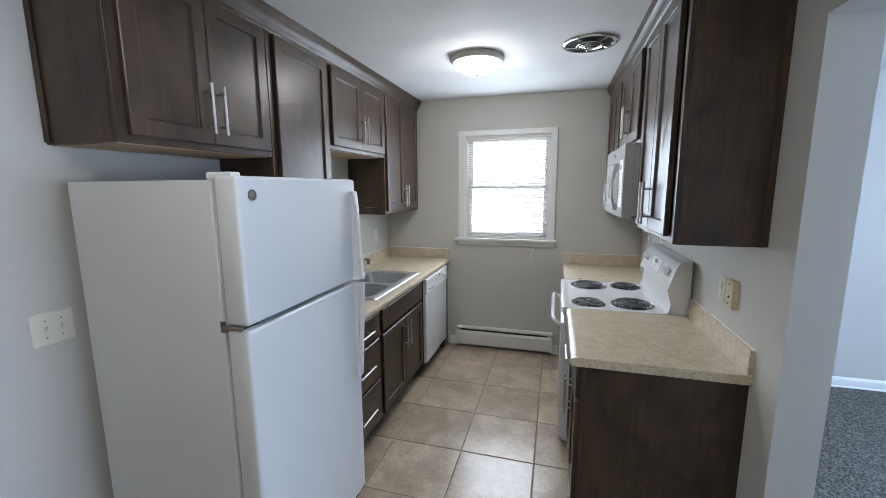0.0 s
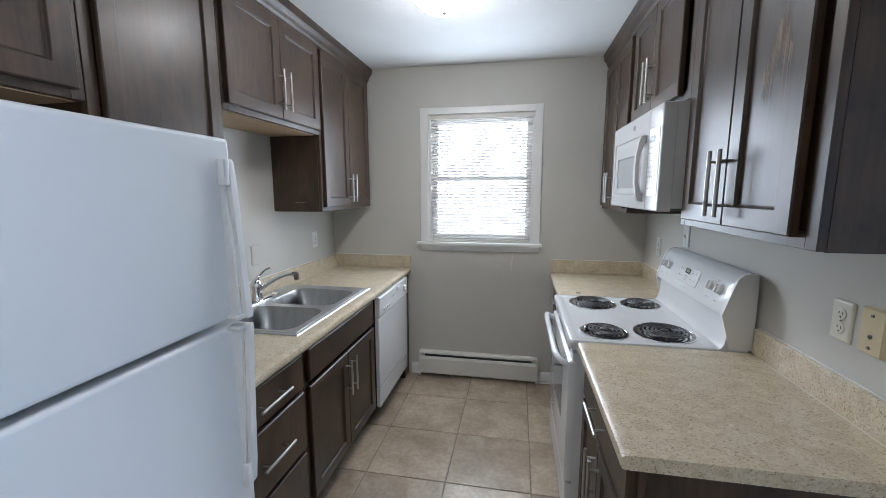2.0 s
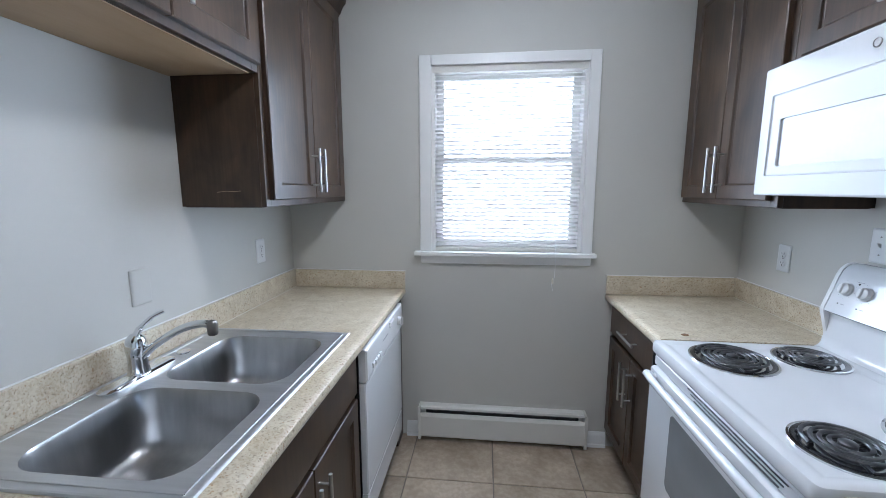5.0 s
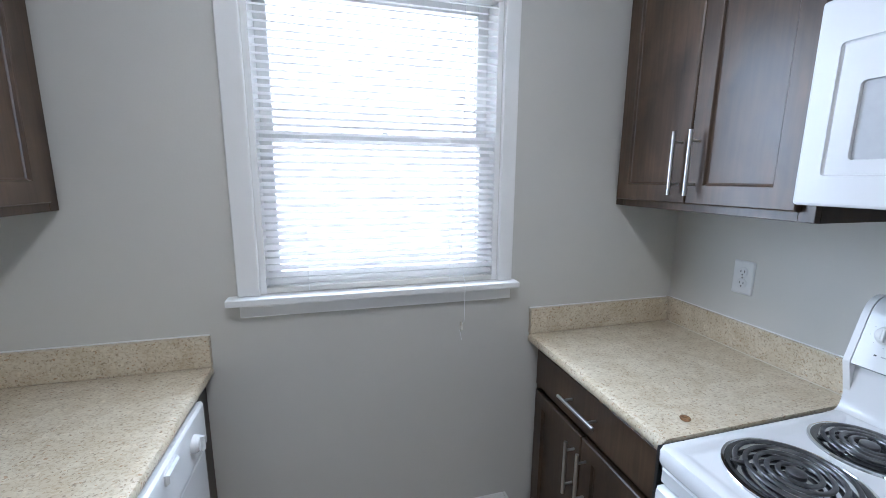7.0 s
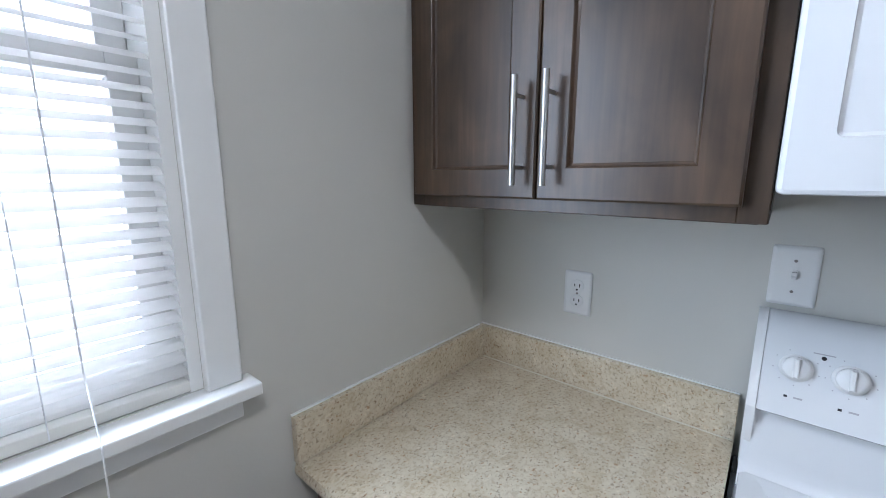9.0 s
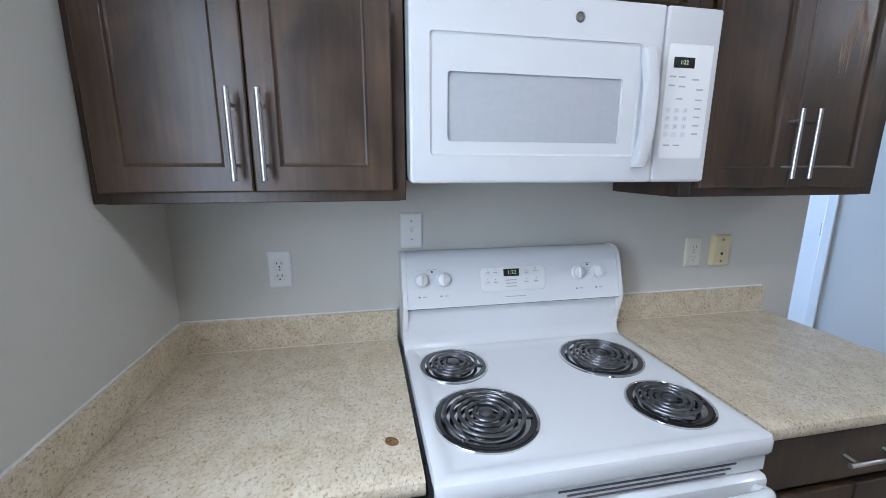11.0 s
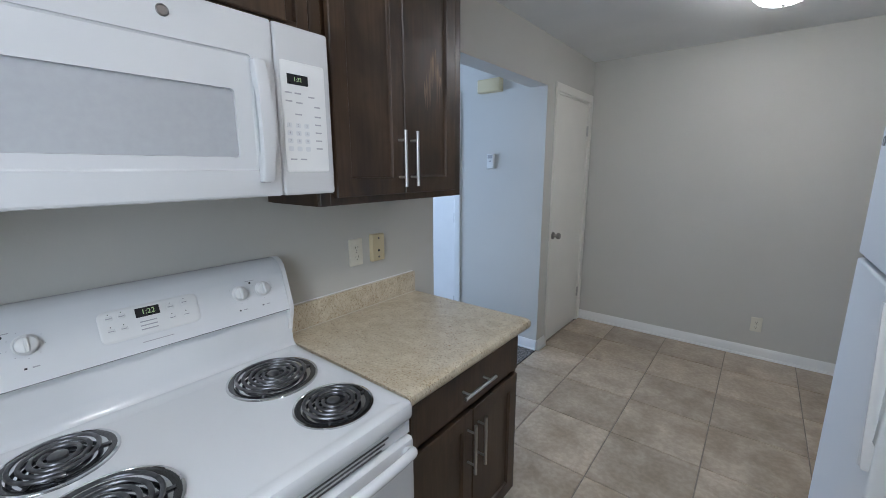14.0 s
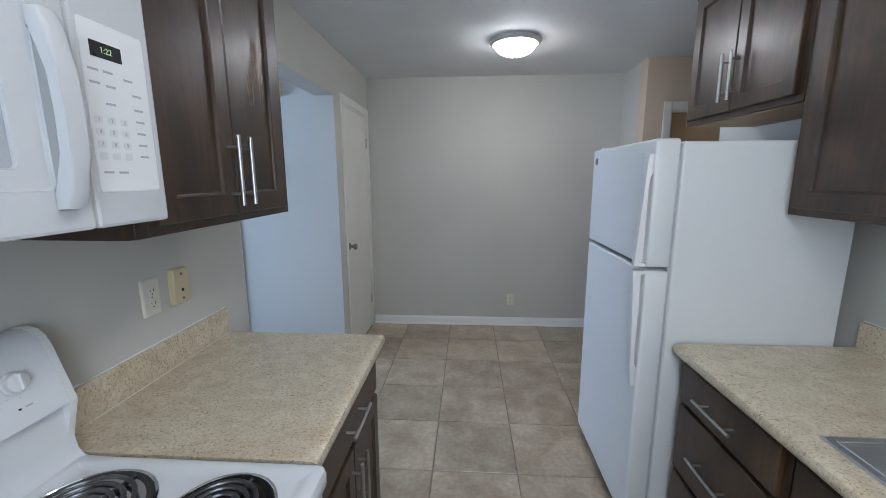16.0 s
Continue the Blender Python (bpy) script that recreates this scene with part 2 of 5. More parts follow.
def pane_glass():
    m, tree, bsdf = nodes_of("clear_glass")
    bsdf.inputs["Transmission Weight"].default_value = 1.0
    bsdf.inputs["Roughness"].default_value = 0.0
    bsdf.inputs["IOR"].default_value = 1.45
    return m


def translucent(name, color, share):
    """Thin vinyl that lets part of the light behind it through."""
    m, tree, bsdf = nodes_of(name)
    N, L = tree.nodes.new, tree.links.new
    bsdf.inputs["Base Color"].default_value = (*color, 1)
    bsdf.inputs["Roughness"].default_value = 0.4
    tr, mix = N("ShaderNodeBsdfTranslucent"), N("ShaderNodeMixShader")
    tr.inputs["Color"].default_value = (*color, 1)
    mix.inputs[0].default_value = share
    L(bsdf.outputs[0], mix.inputs[1])
    L(tr.outputs[0], mix.inputs[2])
    L(mix.outputs[0], tree.nodes["Material Output"].inputs["Surface"])
    return m


WOOD = stained_maple()
SLATM = translucent("white_vinyl_slat", (0.885, 0.882, 0.872), 0.60)
DAY = glow("overcast_daylight", (0.98, 1.0, 1.0), 5.6)
LAM, TILE, GLASS = laminate(), ceramic(), pane_glass()

# ---- building helpers ----


def thing(name, at, label, category, group="", kind=""):
    ob = new(name)
    ob.empty_display_size = 0.1
    ob.location = at
    return tagged(ob, label, category, group, kind)


def part(name, bm, material, parent=None, label="", smooth=False):
    """Links a bmesh, in world places, as ONE mesh object under a thing or a part."""
    bmesh.ops.recalc_face_normals(bm, faces=bm.faces)
    me = bpy.data.meshes.new(name)
    bm.to_mesh(me)
    bm.free()
    me.materials.append(material)
    if smooth:
        me.polygons.foreach_set("use_smooth", [True] * len(me.polygons))
        me.set_sharp_from_angle(angle=radians(38))
    ob = new(name, me)
    if parent is not None:
        ob.parent = parent
        base = parent.location
        ob.matrix_parent_inverse = Matrix.Translation(-base)
    if label:
        ob["label"] = label
    return ob


def solid(name, bm, material, label="", category="", group="", kind="", smooth=False):
    return tagged(part(name, bm, material, None, "", smooth), label, category, group, kind)


def box(bm, x0, x1, y0, y1, z0, z1, bev=0.0, seg=2):
    m = Matrix.Translation(((x0 + x1) / 2, (y0 + y1) / 2, (z0 + z1) / 2)) @ Matrix.Diagonal((abs(x1 - x0), abs(y1 - y0), abs(z1 - z0), 1))
    made = bmesh.ops.create_cube(bm, size=1, matrix=m)["verts"]
    if bev:
        edges = list({e for v in made for e in v.link_edges})
        bmesh.ops.bevel(bm, geom=edges, offset=bev, segments=seg, profile=0.5, affect="EDGES")
    return bm


def boxed(*args, **kw):
    return box(bmesh.new(), *args, **kw)


def on_right(x):
    """Places on a face that looks to -x: u along y, v up, w out of the face."""
    return lambda u, v, w: (x - w, u, v)


def on_left(x):
    return lambda u, v, w: (x + w, u, v)


def on_far(y):
    return lambda u, v, w: (u, y - w, v)


def on_back(y):
    return lambda u, v, w: (u, y + w, v)


def on_top(z):
    return lambda u, v, w: (u, v, z + w)


def rings(bm, P, u0, u1, v0, v1, steps, r=0.0, n=5):
    """A panel out of nested rectangles, steps of (inset, height) or (inset, height, own rectangle), with corners rounded by r; closed at both ends."""
    loops = []
    for inset, w, *rect in steps:
        c0, c1, d0, d1 = rect[0] if rect else (u0, u1, v0, v1)
        a0, a1, b0, b1 = c0 + inset, c1 - inset, d0 + inset, d1 - inset
        rr = max(r - inset, 0.0008) if r else 0
        pts = []
        for cu, cv, start in ((a1 - rr, b1 - rr, 0), (a0 + rr, b1 - rr, 90), (a0 + rr, b0 + rr, 180), (a1 - rr, b0 + rr, 270)):
            for k in range(n if r else 1):
                ang = radians(start + (90 * k / (n - 1) if r else 0))
                pts.append((cu + rr * math.cos(ang), cv + rr * math.sin(ang)))
        loops.append([bm.verts.new(P(u, v, w)) for u, v in pts])
    for a, b in zip(loops, loops[1:]):
        for i in range(len(a)):
            j = (i + 1) % len(a)
            bm.faces.new((a[i], a[j], b[j], b[i]))
    bm.faces.new(loops[0])
    bm.faces.new(loops[-1])
    return bm


def ringed(*args, **kw):
    return rings(bmesh.new(), *args, **kw)


def lathe(bm, P, u, v, profile, seg=32):
    """A turned shape about the axis out of the face P at (u, v): profile of (radius, height)."""
    loops = []
    for r, w in profile:
        loops.append([bm.verts.new(P(u + r * math.cos(2 * math.pi * k / seg), v + r * math.sin(2 * math.pi * k / seg), w)) for k in range(seg)])
    for a, b in zip(loops, loops[1:]):
        for i in range(seg):
            j = (i + 1) % seg
            bm.faces.new((a[i], a[j], b[j], b[i]))
    bm.faces.new(loops[0])
    bm.faces.new(loops[-1])
    return bm


def tube(bm, points, radius, seg=8, flat=1.0):
    """A round bar along points, with closed ends."""
    pts = [Vector(p) for p in points]
    loops, side = [], None
    for i, p in enumerate(pts):
        t = (pts[min(i + 1, len(pts) - 1)] - pts[max(i - 1, 0)]).normalized()
        if side is None:
            side = t.cross(Vector((0, 0, 1)) if abs(t.z) < 0.9 else Vector((1, 0, 0))).normalized()
        side = (side - t * side.dot(t)).normalized()
        up = t.cross(side)
        rad = radius[i] if isinstance(radius, (list, tuple)) else radius
        loops.append([bm.verts.new(p + side * rad * math.cos(2 * math.pi * k / seg) + up * rad * flat * math.sin(2 * math.pi * k / seg)) for k in range(seg)])
    for a, b in zip(loops, loops[1:]):
        for i in range(seg):
            j = (i + 1) % seg
            bm.faces.new((a[i], a[j], b[j], b[i]))
    bm.faces.new(loops[0])
    bm.faces.new(loops[-1])
    return bm


def curve_through(points, n=8):
    """Points of a smooth line through the given ones."""
    p = [Vector(q) for q in points]
    p = [p[0] * 2 - p[1]] + p + [p[-1] * 2 - p[-2]]
    out = []
    for i in range(1, len(p) - 2):
        for k in range(n):
            t = k / n
            a, b, c, d = p[i - 1:i + 3]
            out.append(0.5 * ((2 * b) + (c - a) * t + (2 * a - 5 * b + 4 * c - d) * t * t + (3 * b - a - 3 * c + d) * t ** 3))
    return out + [p[-2]]


def prism(bm, P, profile, u0, u1):
    """An outline of (w, v) points run along u from u0 to u1."""
    a = [bm.verts.new(P(u0, v, w)) for w, v in profile]
    b = [bm.verts.new(P(u1, v, w)) for w, v in profile]
    for i in range(len(a)):
        j = (i + 1) % len(a)
        bm.faces.new((a[i], a[j], b[j], b[i]))
    bm.faces.new(a)
    bm.faces.new(b)
    return bm


def lettering(name, text, size, P, u, v, w, material, parent, flip=1):
    """Letters of the built-in font lying on the face P, as a mesh part."""
    cu = bpy.data.curves.new(name, "FONT")
    cu.body, cu.size, cu.align_x, cu.align_y, cu.extrude = text, size, "CENTER", "CENTER", 0.0004
    tmp = new("lettering", cu)
    me = bpy.data.meshes.new_from_object(tmp)
    bpy.data.objects.remove(tmp)
    bm = bmesh.new()
    bm.from_mesh(me)
    bpy.data.meshes.remove(me)
    for q in bm.verts:
        q.co = P(u + flip * q.co.x, v + q.co.y, w + q.co.z)
    return part(name, bm, material, parent)


# ---- the plan, in metres ----
FAR, BACK, LEFT, RIGHT, CEILZ, THICK = 3.822, -0.805, -1.30, 1.112, 2.44, 0.14
COUNTER = 0.895

# ---- structure ----
WIN = (-0.486, 0.314, 1.116, 2.084)
bm = bmesh.new()
box(bm, LEFT - THICK, WIN[0], FAR, FAR + 0.18, -0.10, CEILZ)
box(bm, WIN[1], RIGHT + THICK, FAR, FAR + 0.18, -0.10, CEILZ)
box(bm, WIN[0], WIN[1], FAR, FAR + 0.18, -0.10, WIN[2])
box(bm, WIN[0], WIN[1], FAR, FAR + 0.18, WIN[3], CEILZ)
solid("wall_north", bm, WALL, "light grey painted wall with a window opening", "wall", kind="structure")
solid("wall_west", boxed(LEFT - THICK, LEFT, 0.70, FAR, 0, CEILZ), WALL, "light grey painted wall behind the sink run", "wall", kind="structure")
OPEN, DOORY = (0.175, 1.500, 2.098), (-0.728, 0.012, 2.088)
bm = bmesh.new()
box(bm, RIGHT, RIGHT + THICK, OPEN[1], FAR, 0, CEILZ)
box(bm, RIGHT, RIGHT + THICK, DOORY[1], OPEN[0], 0, CEILZ)
box(bm, RIGHT, RIGHT + THICK, OPEN[0], OPEN[1], OPEN[2], CEILZ)
box(bm, RIGHT, RIGHT + THICK, DOORY[0], DOORY[1], DOORY[2], CEILZ)
box(bm, RIGHT, RIGHT + THICK, BACK, DOORY[0], 0, CEILZ)
solid("wall_east", bm, WALL, "light grey painted wall with a cased opening and a closet", "wall", kind="structure")
solid("wall_south", boxed(-1.285, RIGHT + THICK, BACK - THICK, BACK, 0, CEILZ), WALL, "plain light grey painted dining wall", "wall", kind="structure")
solid("wall_corner_return", boxed(-1.425, -1.285, BACK - THICK, -0.44, 0, CEILZ), WALL, "short grey wall return beside the hallway", "wall", kind="structure")
# hallway walls: their warm glow is paint, no lamp stands there
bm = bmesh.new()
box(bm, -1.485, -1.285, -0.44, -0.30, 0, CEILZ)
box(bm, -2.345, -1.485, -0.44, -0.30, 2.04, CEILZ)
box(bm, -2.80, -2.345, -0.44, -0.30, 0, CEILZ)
solid("wall_hallway_south", bm, LAMPLIT, "hallway wall around a door, warm lamplight put into its tan colour", "wall", kind="structure")
solid("wall_hallway_west", boxed(-2.94, -2.80, -0.44, 0.82, 0, CEILZ), LAMPLIT, "hallway end wall, warm lamplight put into its tan colour", "wall", kind="structure")
solid("wall_hallway_north", boxed(-2.80, LEFT - THICK, 0.70, 0.82, 0, CEILZ), LAMPLIT, "hallway wall, warm lamplight put into its tan colour", "wall", kind="structure")
solid("closet_back_wall", boxed(1.72, 1.80, BACK - THICK, 0.034, 0, CEILZ), WALL, "plain wall closing the closet", "wall", kind="structure")

# living room behind the opening
bm = bmesh.new()
box(bm, RIGHT + THICK, 1.955, 0.035, 0.175, 0, CEILZ)
box(bm, 1.955, 2.765, 0.035, 0.175, 2.088, CEILZ)
box(bm, 2.765, 4.60, 0.035, 0.175, 0, CEILZ)
solid("wall_living_south", bm, WALL, "pale grey living room wall with a white door", "wall", kind="structure")
solid("wall_living_north", boxed(RIGHT + THICK, 4.60, 3.75, 3.89, 0, CEILZ), WALL, "pale grey living room wall", "wall", kind="structure")
bm = bmesh.new()
box(bm, 4.46, 4.60, 0.175, 0.45, 0, CEILZ)
box(bm, 4.46, 4.60, 2.45, 3.75, 0, CEILZ)
box(bm, 4.46, 4.60, 0.45, 2.45, 0, 0.75)
box(bm, 4.46, 4.60, 0.45, 2.45, 2.12, CEILZ)
solid("wall_living_east", bm, WALL, "pale grey living room wall with a wide opening to daylight", "wall", kind="structure")
solid("carpet", boxed(RIGHT, 4.60, 0.175, 3.75, -0.05, 0.006), CARPET, "mottled grey cut-pile carpet", "carpet", kind="structure")
solid("floor", boxed(-2.94, RIGHT, BACK - THICK, FAR, -0.10, -0.005), GROUT, "taupe ceramic tiles with dark grout joints", "floor", kind="structure")
solid("subfloor", boxed(-2.94, 4.60, BACK - THICK, FAR + 0.18, -0.16, -0.101), GROUT, "plain floor slab under the rooms", "floor", kind="structure")
solid("ceiling", boxed(-2.94, 4.60, BACK - THICK, FAR + 0.18, CEILZ, CEILZ + 0.12), CEIL, "white ceiling with a light hand-trowelled texture", "ceiling", kind="structure")


def baseboard(name, P, u0, u1, h=0.085):
    prof = [(0, 0), (0.014, 0), (0.014, h * 0.72), (0.010, h * 0.86), (0.004, h), (0, h)]
    shoe = [(0.014, 0), (0.026, 0), (0.025, 0.008), (0.021, 0.014), (0.014, 0.016)]
    ob = solid(name, prism(bmesh.new(), P, prof, u0, u1), TRIM, "white painted wooden baseboard", "baseboard", kind="structure", smooth=True)
    part("shoe_moulding", prism(bmesh.new(), P, shoe, u0, u1), TRIM, ob, smooth=True)
    return ob


baseboard("baseboard", on_back(BACK), -1.285, RIGHT)
baseboard("baseboard", on_far(FAR), -0.64, -0.56)
baseboard("baseboard", on_far(FAR), 0.385, 0.50)
baseboard("baseboard", on_right(RIGHT), 0.034, OPEN[0])
baseboard("baseboard", on_back(0.175), RIGHT, 1.90)
baseboard("baseboard", on_far(3.75), RIGHT + THICK, 4.46)
baseboard("baseboard", on_right(RIGHT), OPEN[1], 1.68)
baseboard("baseboard", on_left(-1.285), BACK, -0.30)
baseboard("baseboard", on_left(LEFT), 0.70, 0.98)

# ---- window ----
win = thing("window_1", (-0.08, FAR, 1.1), "white double-hung window with flat painted casing", "window", kind="structure")
C = 0.064
for n, a in (("window_casing", (WIN[0] - C, WIN[0], FAR - 0.020, FAR, 1.114, WIN[3] + 0.05)), ("window_casing", (WIN[1], WIN[1] + 0.054, FAR - 0.020, FAR, 1.114, WIN[3] + 0.05)),
             ("window_head", (WIN[0], WIN[1], FAR - 0.020, FAR, WIN[3], WIN[3] + 0.05)),
             ("window_stool", (-0.580, 0.386, FAR - 0.052, FAR + 0.03, 1.092, 1.114)), ("window_apron", (-0.548, 0.366, FAR - 0.017, FAR, 1.046, 1.092))):
    part(n, boxed(*a, bev=0.003), TRIM, win)
for a in ((WIN[0], WIN[0] + 0.018, FAR, FAR + 0.15, WIN[2], WIN[3]), (WIN[1] - 0.018, WIN[1], FAR, FAR + 0.15, WIN[2], WIN[3]),
          (WIN[0] + 0.018, WIN[1] - 0.018, FAR, FAR + 0.15, WIN[3] - 0.018, WIN[3]), (WIN[0] + 0.018, WIN[1] - 0.018, FAR + 0.03, FAR + 0.15, WIN[2], WIN[2] + 0.018)):
    part("jamb", boxed(*a), TRIM, win)
for nm, y, z0, z1 in (("lower_sash", FAR + 0.055, 1.134, 1.624), ("upper_sash", FAR + 0.095, 1.594, 2.070)):
    x0, x1 = WIN[0] + 0.018, WIN[1] - 0.018
    bm = bmesh.new()
    box(bm, x0, x0 + 0.038, y, y + 0.034, z0, z1, 0.002)
    box(bm, x1 - 0.038, x1, y, y + 0.034, z0, z1, 0.002)
    box(bm, x0 + 0.038, x1 - 0.038, y, y + 0.034, z0, z0 + 0.034, 0.002)
    box(bm, x0 + 0.038, x1 - 0.038, y, y + 0.034, z1 - 0.034, z1, 0.002)
    sash = part(nm, bm, TRIM, win)
    pane = part("pane", boxed(x0 + 0.036, x1 - 0.036, y + 0.014, y + 0.018, z0 + 0.032, z1 - 0.032), GLASS, sash)
    pane.visible_shadow = False
part("sash_lock", boxed(-0.088, -0.066, FAR + 0.056, FAR + 0.080, 1.624, 1.632, bev=0.003), TRIM, win)

# venetian blind inside the opening
blind = thing("venetian_blind", (-0.08, FAR + 0.025, WIN[3]), "white one-inch venetian blind with tilted open slats", "blind")
bx0, bx1 = WIN[0] + 0.005, WIN[1] - 0.005
part("headrail", boxed(bx0, bx1, FAR - 0.004, FAR + 0.030, 2.050, 2.080, bev=0.002), HEATER, blind, "cream metal headrail")
bm = bmesh.new()
cs = [(-0.0125, 0.0), (-0.006, 0.0016), (0.0, 0.0022), (0.006, 0.0016), (0.0125, 0.0)]
ang = radians(29)
top = []
for dy, dz in cs:
    top.append((dy * math.cos(ang) - dz * math.sin(ang), dy * math.sin(ang) + dz * math.cos(ang)))
for (a, b), (c, d) in zip(top, top[1:]):
    bm.faces.new([bm.verts.new(p) for p in ((bx0, a, b), (bx1, a, b), (bx1, c, d), (bx0, c, d))])
    bm.faces.new([bm.verts.new(p) for p in ((bx0, a, b - 0.0006), (bx0, c, d - 0.0006), (bx1, c, d - 0.0006), (bx1, a, b - 0.0006))])
slat_mesh = bpy.data.meshes.new("slat")
bm.to_mesh(slat_mesh)
bm.free()
slat_mesh.materials.append(SLATM)
rnd = random.Random(4)
SLATS = 41
for i in range(SLATS):
    s = new("slat", slat_mesh)
    s.parent = blind
    s.matrix_parent_inverse = Matrix.Translation(-blind.location)
    z = 1.152 + (2.036 - 1.152) * i / (SLATS - 1)
    s.matrix_basis = pose(0, FAR + 0.014, z, rnd.gauss(0, 0.3), rnd.gauss(0, 0.03), 0)
part("bottom_rail", boxed(bx0, bx1, FAR + 0.001, FAR + 0.027, 1.117, 1.134, bev=0.002), HEATER, blind, "cream bottom rail")
for x in (-0.34, 0.135):
    part("ladder_cord", tube(bmesh.new(), [(x, FAR + 0.0005, 1.12), (x, FAR + 0.0005, 2.05)], 0.0008, 5), BLIND, blind)
part("lift_cord", tube(bmesh.new(), [(0.180, FAR - 0.006, 2.05), (0.178, FAR - 0.006, 1.6), (0.176, FAR - 0.010, 1.2), (0.176, FAR - 0.058, 1.112), (0.174, FAR - 0.058, 0.99),
                                     (0.160, FAR - 0.050, 0.955), (0.168, FAR - 0.050, 0.915)], 0.0012, 5), BLIND, blind)
part("cord_tassel", lathe(bmesh.new(), on_top(0.955), 0.165, FAR - 0.052, [(0.0015, 0.03), (0.005, 0.02), (0.006, 0.0), (0.003, -0.004)], 10), IVORY, blind)

solid("backdrop", boxed(-7, 7, 9.0, 9.1, -3, 8), DAY, "plain bright overcast daylight outside the window", "backdrop", kind="structure")

# ---- baseboard heater ----
ht = thing("baseboard_heater", (-0.09, FAR, 0), "cream painted metal baseboard heater below the window", "heater")
hp = on_far(FAR)
prof = [(0, 0.208), (0.034, 0.208), (0.044, 0.200), (0.046, 0.188), (0.040, 0.186), (0.040, 0.196), (0.003, 0.200), (0.003, 0.03), (0, 0.03)]
part("back_panel", prism(bmesh.new(), hp, prof, -0.552, 0.372), HEATER, ht)
part("front_cover", prism(bmesh.new(), hp, [(0.048, 0.032), (0.060, 0.026), (0.066, 0.036), (0.066, 0.152), (0.058, 0.172), (0.053, 0.172), (0.060, 0.150), (0.060, 0.034)], -0.552, 0.372), HEATER, ht)
# plain black box behind the slot, so that the slot's shade is painted
part("fin_element", boxed(-0.52, 0.34, FAR - 0.046, FAR - 0.008, 0.05, 0.182), BLACK, ht, "heating element as a black box, the slot's shade in its colour")
for a, b in ((-0.566, -0.550), (0.370, 0.386)):
    part("end_cap", ringed(lambda u, v, w: (u, FAR - v, w), a, b, 0.0, 0.070, [(0, 0.012), (0, 0.200), (0.003, 0.210)]), HEATER, ht)

# ---- ceiling fixtures ----


def dome_light(x, y):
    t = thing("ceiling_light", (x, y, CEILZ), "lit frosted glass dome light with a brushed metal ring", "ceiling light", "dome ceiling lights")
    P = lambda u, v, w: (u, v, CEILZ - w)
    part("base_ring", lathe(bmesh.new(), P, x, y, [(0.170, 0.0), (0.176, 0.008), (0.176, 0.020), (0.168, 0.030), (0.154, 0.036), (0.147, 0.030), (0.142, 0.0)], 48), SATIN, t, "satin metal rim", smooth=True)
    part("glass_dome", lathe(bmesh.new(), P, x, y, [(0.138, 0.016), (0.142, 0.036), (0.133, 0.056), (0.111, 0.078), (0.078, 0.094), (0.041, 0.102), (0.008, 0.104)], 48), DOME, t, "glowing frosted white glass", smooth=True)
    part("finial", lathe(bmesh.new(), P, x, y, [(0.009, 0.103), (0.012, 0.107), (0.011, 0.112), (0.005, 0.118), (0.002, 0.120)], 16), NICKEL, t, "small metal finial", smooth=True)


dome_light(-0.158, 2.705)
dome_light(-0.185, 0.178)

vent = thing("exhaust_fan_grille", (0.528, 2.622, CEILZ), "round chromed ceiling exhaust fan grille, dark inside", "vent")
VP = lambda u, v, w: (u, v, CEILZ - w)
part("rim", lathe(bmesh.new(), VP, 0.528, 2.622, [(0.155, 0.0), (0.158, 0.005), (0.152, 0.012), (0.142, 0.015), (0.134, 0.012), (0.132, 0.003)], 48), CHROME, vent, smooth=True)
# the ceiling has no hole here: a black disc paints the opening's shade
part("dark_recess", lathe(bmesh.new(), VP, 0.528, 2.622, [(0.134, 0.002), (0.132, 0.0045)], 40), BLACK, vent, "black disc painting the shade of the opening behind the grille")
for r, w in ((0.074, 0.018), (0.056, 0.023), (0.040, 0.027), (0.025, 0.031)):
    part("louvre_ring", tube(bmesh.new(), [(0.528 + r * math.cos(math.pi * k / 18), 2.622 + r * math.sin(math.pi * k / 18), CEILZ - w) for k in range(37)], 0.0042, 8), CHROME, vent, smooth=True)
part("hub", lathe(bmesh.new(), VP, 0.528, 2.622, [(0.013, 0.020), (0.014, 0.030), (0.009, 0.036), (0.002, 0.037)], 20), CHROME, vent, smooth=True)
for k in range(5):
    a = 2 * math.pi * k / 5 + 0.4
    part("spoke", tube(bmesh.new(), [(0.528 + r * math.cos(a), 2.622 + r * math.sin(a), CEILZ - w) for r, w in ((0.012, 0.024), (0.075, 0.018), (0.136, 0.010))], 0.0032, 6), CHROME, vent)

# ---- cabinets ----
HANDLE_STAND, BAR = 0.034, 0.0060


def bar_handle(P, parent, u0, v0, u1, v1, w0):
    """A round bar pull between two ends, on two thin posts."""
    bm = bmesh.new()
    a, b = Vector((u0, v0)), Vector((u1, v1))
    tube(bm, [P(*a, w0 + HANDLE_STAND), P(*b, w0 + HANDLE_STAND)], BAR, 12)
    for f in (0.17, 0.83):
        q = a.lerp(b, f)
        tube(bm, [P(*q, w0 - 0.001), P(*q, w0 + HANDLE_STAND)], 0.0042, 8)
    return part("handle", bm, NICKEL, parent, "brushed nickel bar pull", smooth=True)


FRAME_IN = [(0, 0), (0, 0.0165), (0.0035, 0.0200), (0.0555, 0.0200), (0.0575, 0.0180), (0.0595, 0.0120), (0.0625, 0.0105), (0.064, 0.0095)]
SLAB = [(0, 0), (0, 0.0150), (0.005, 0.0200)]


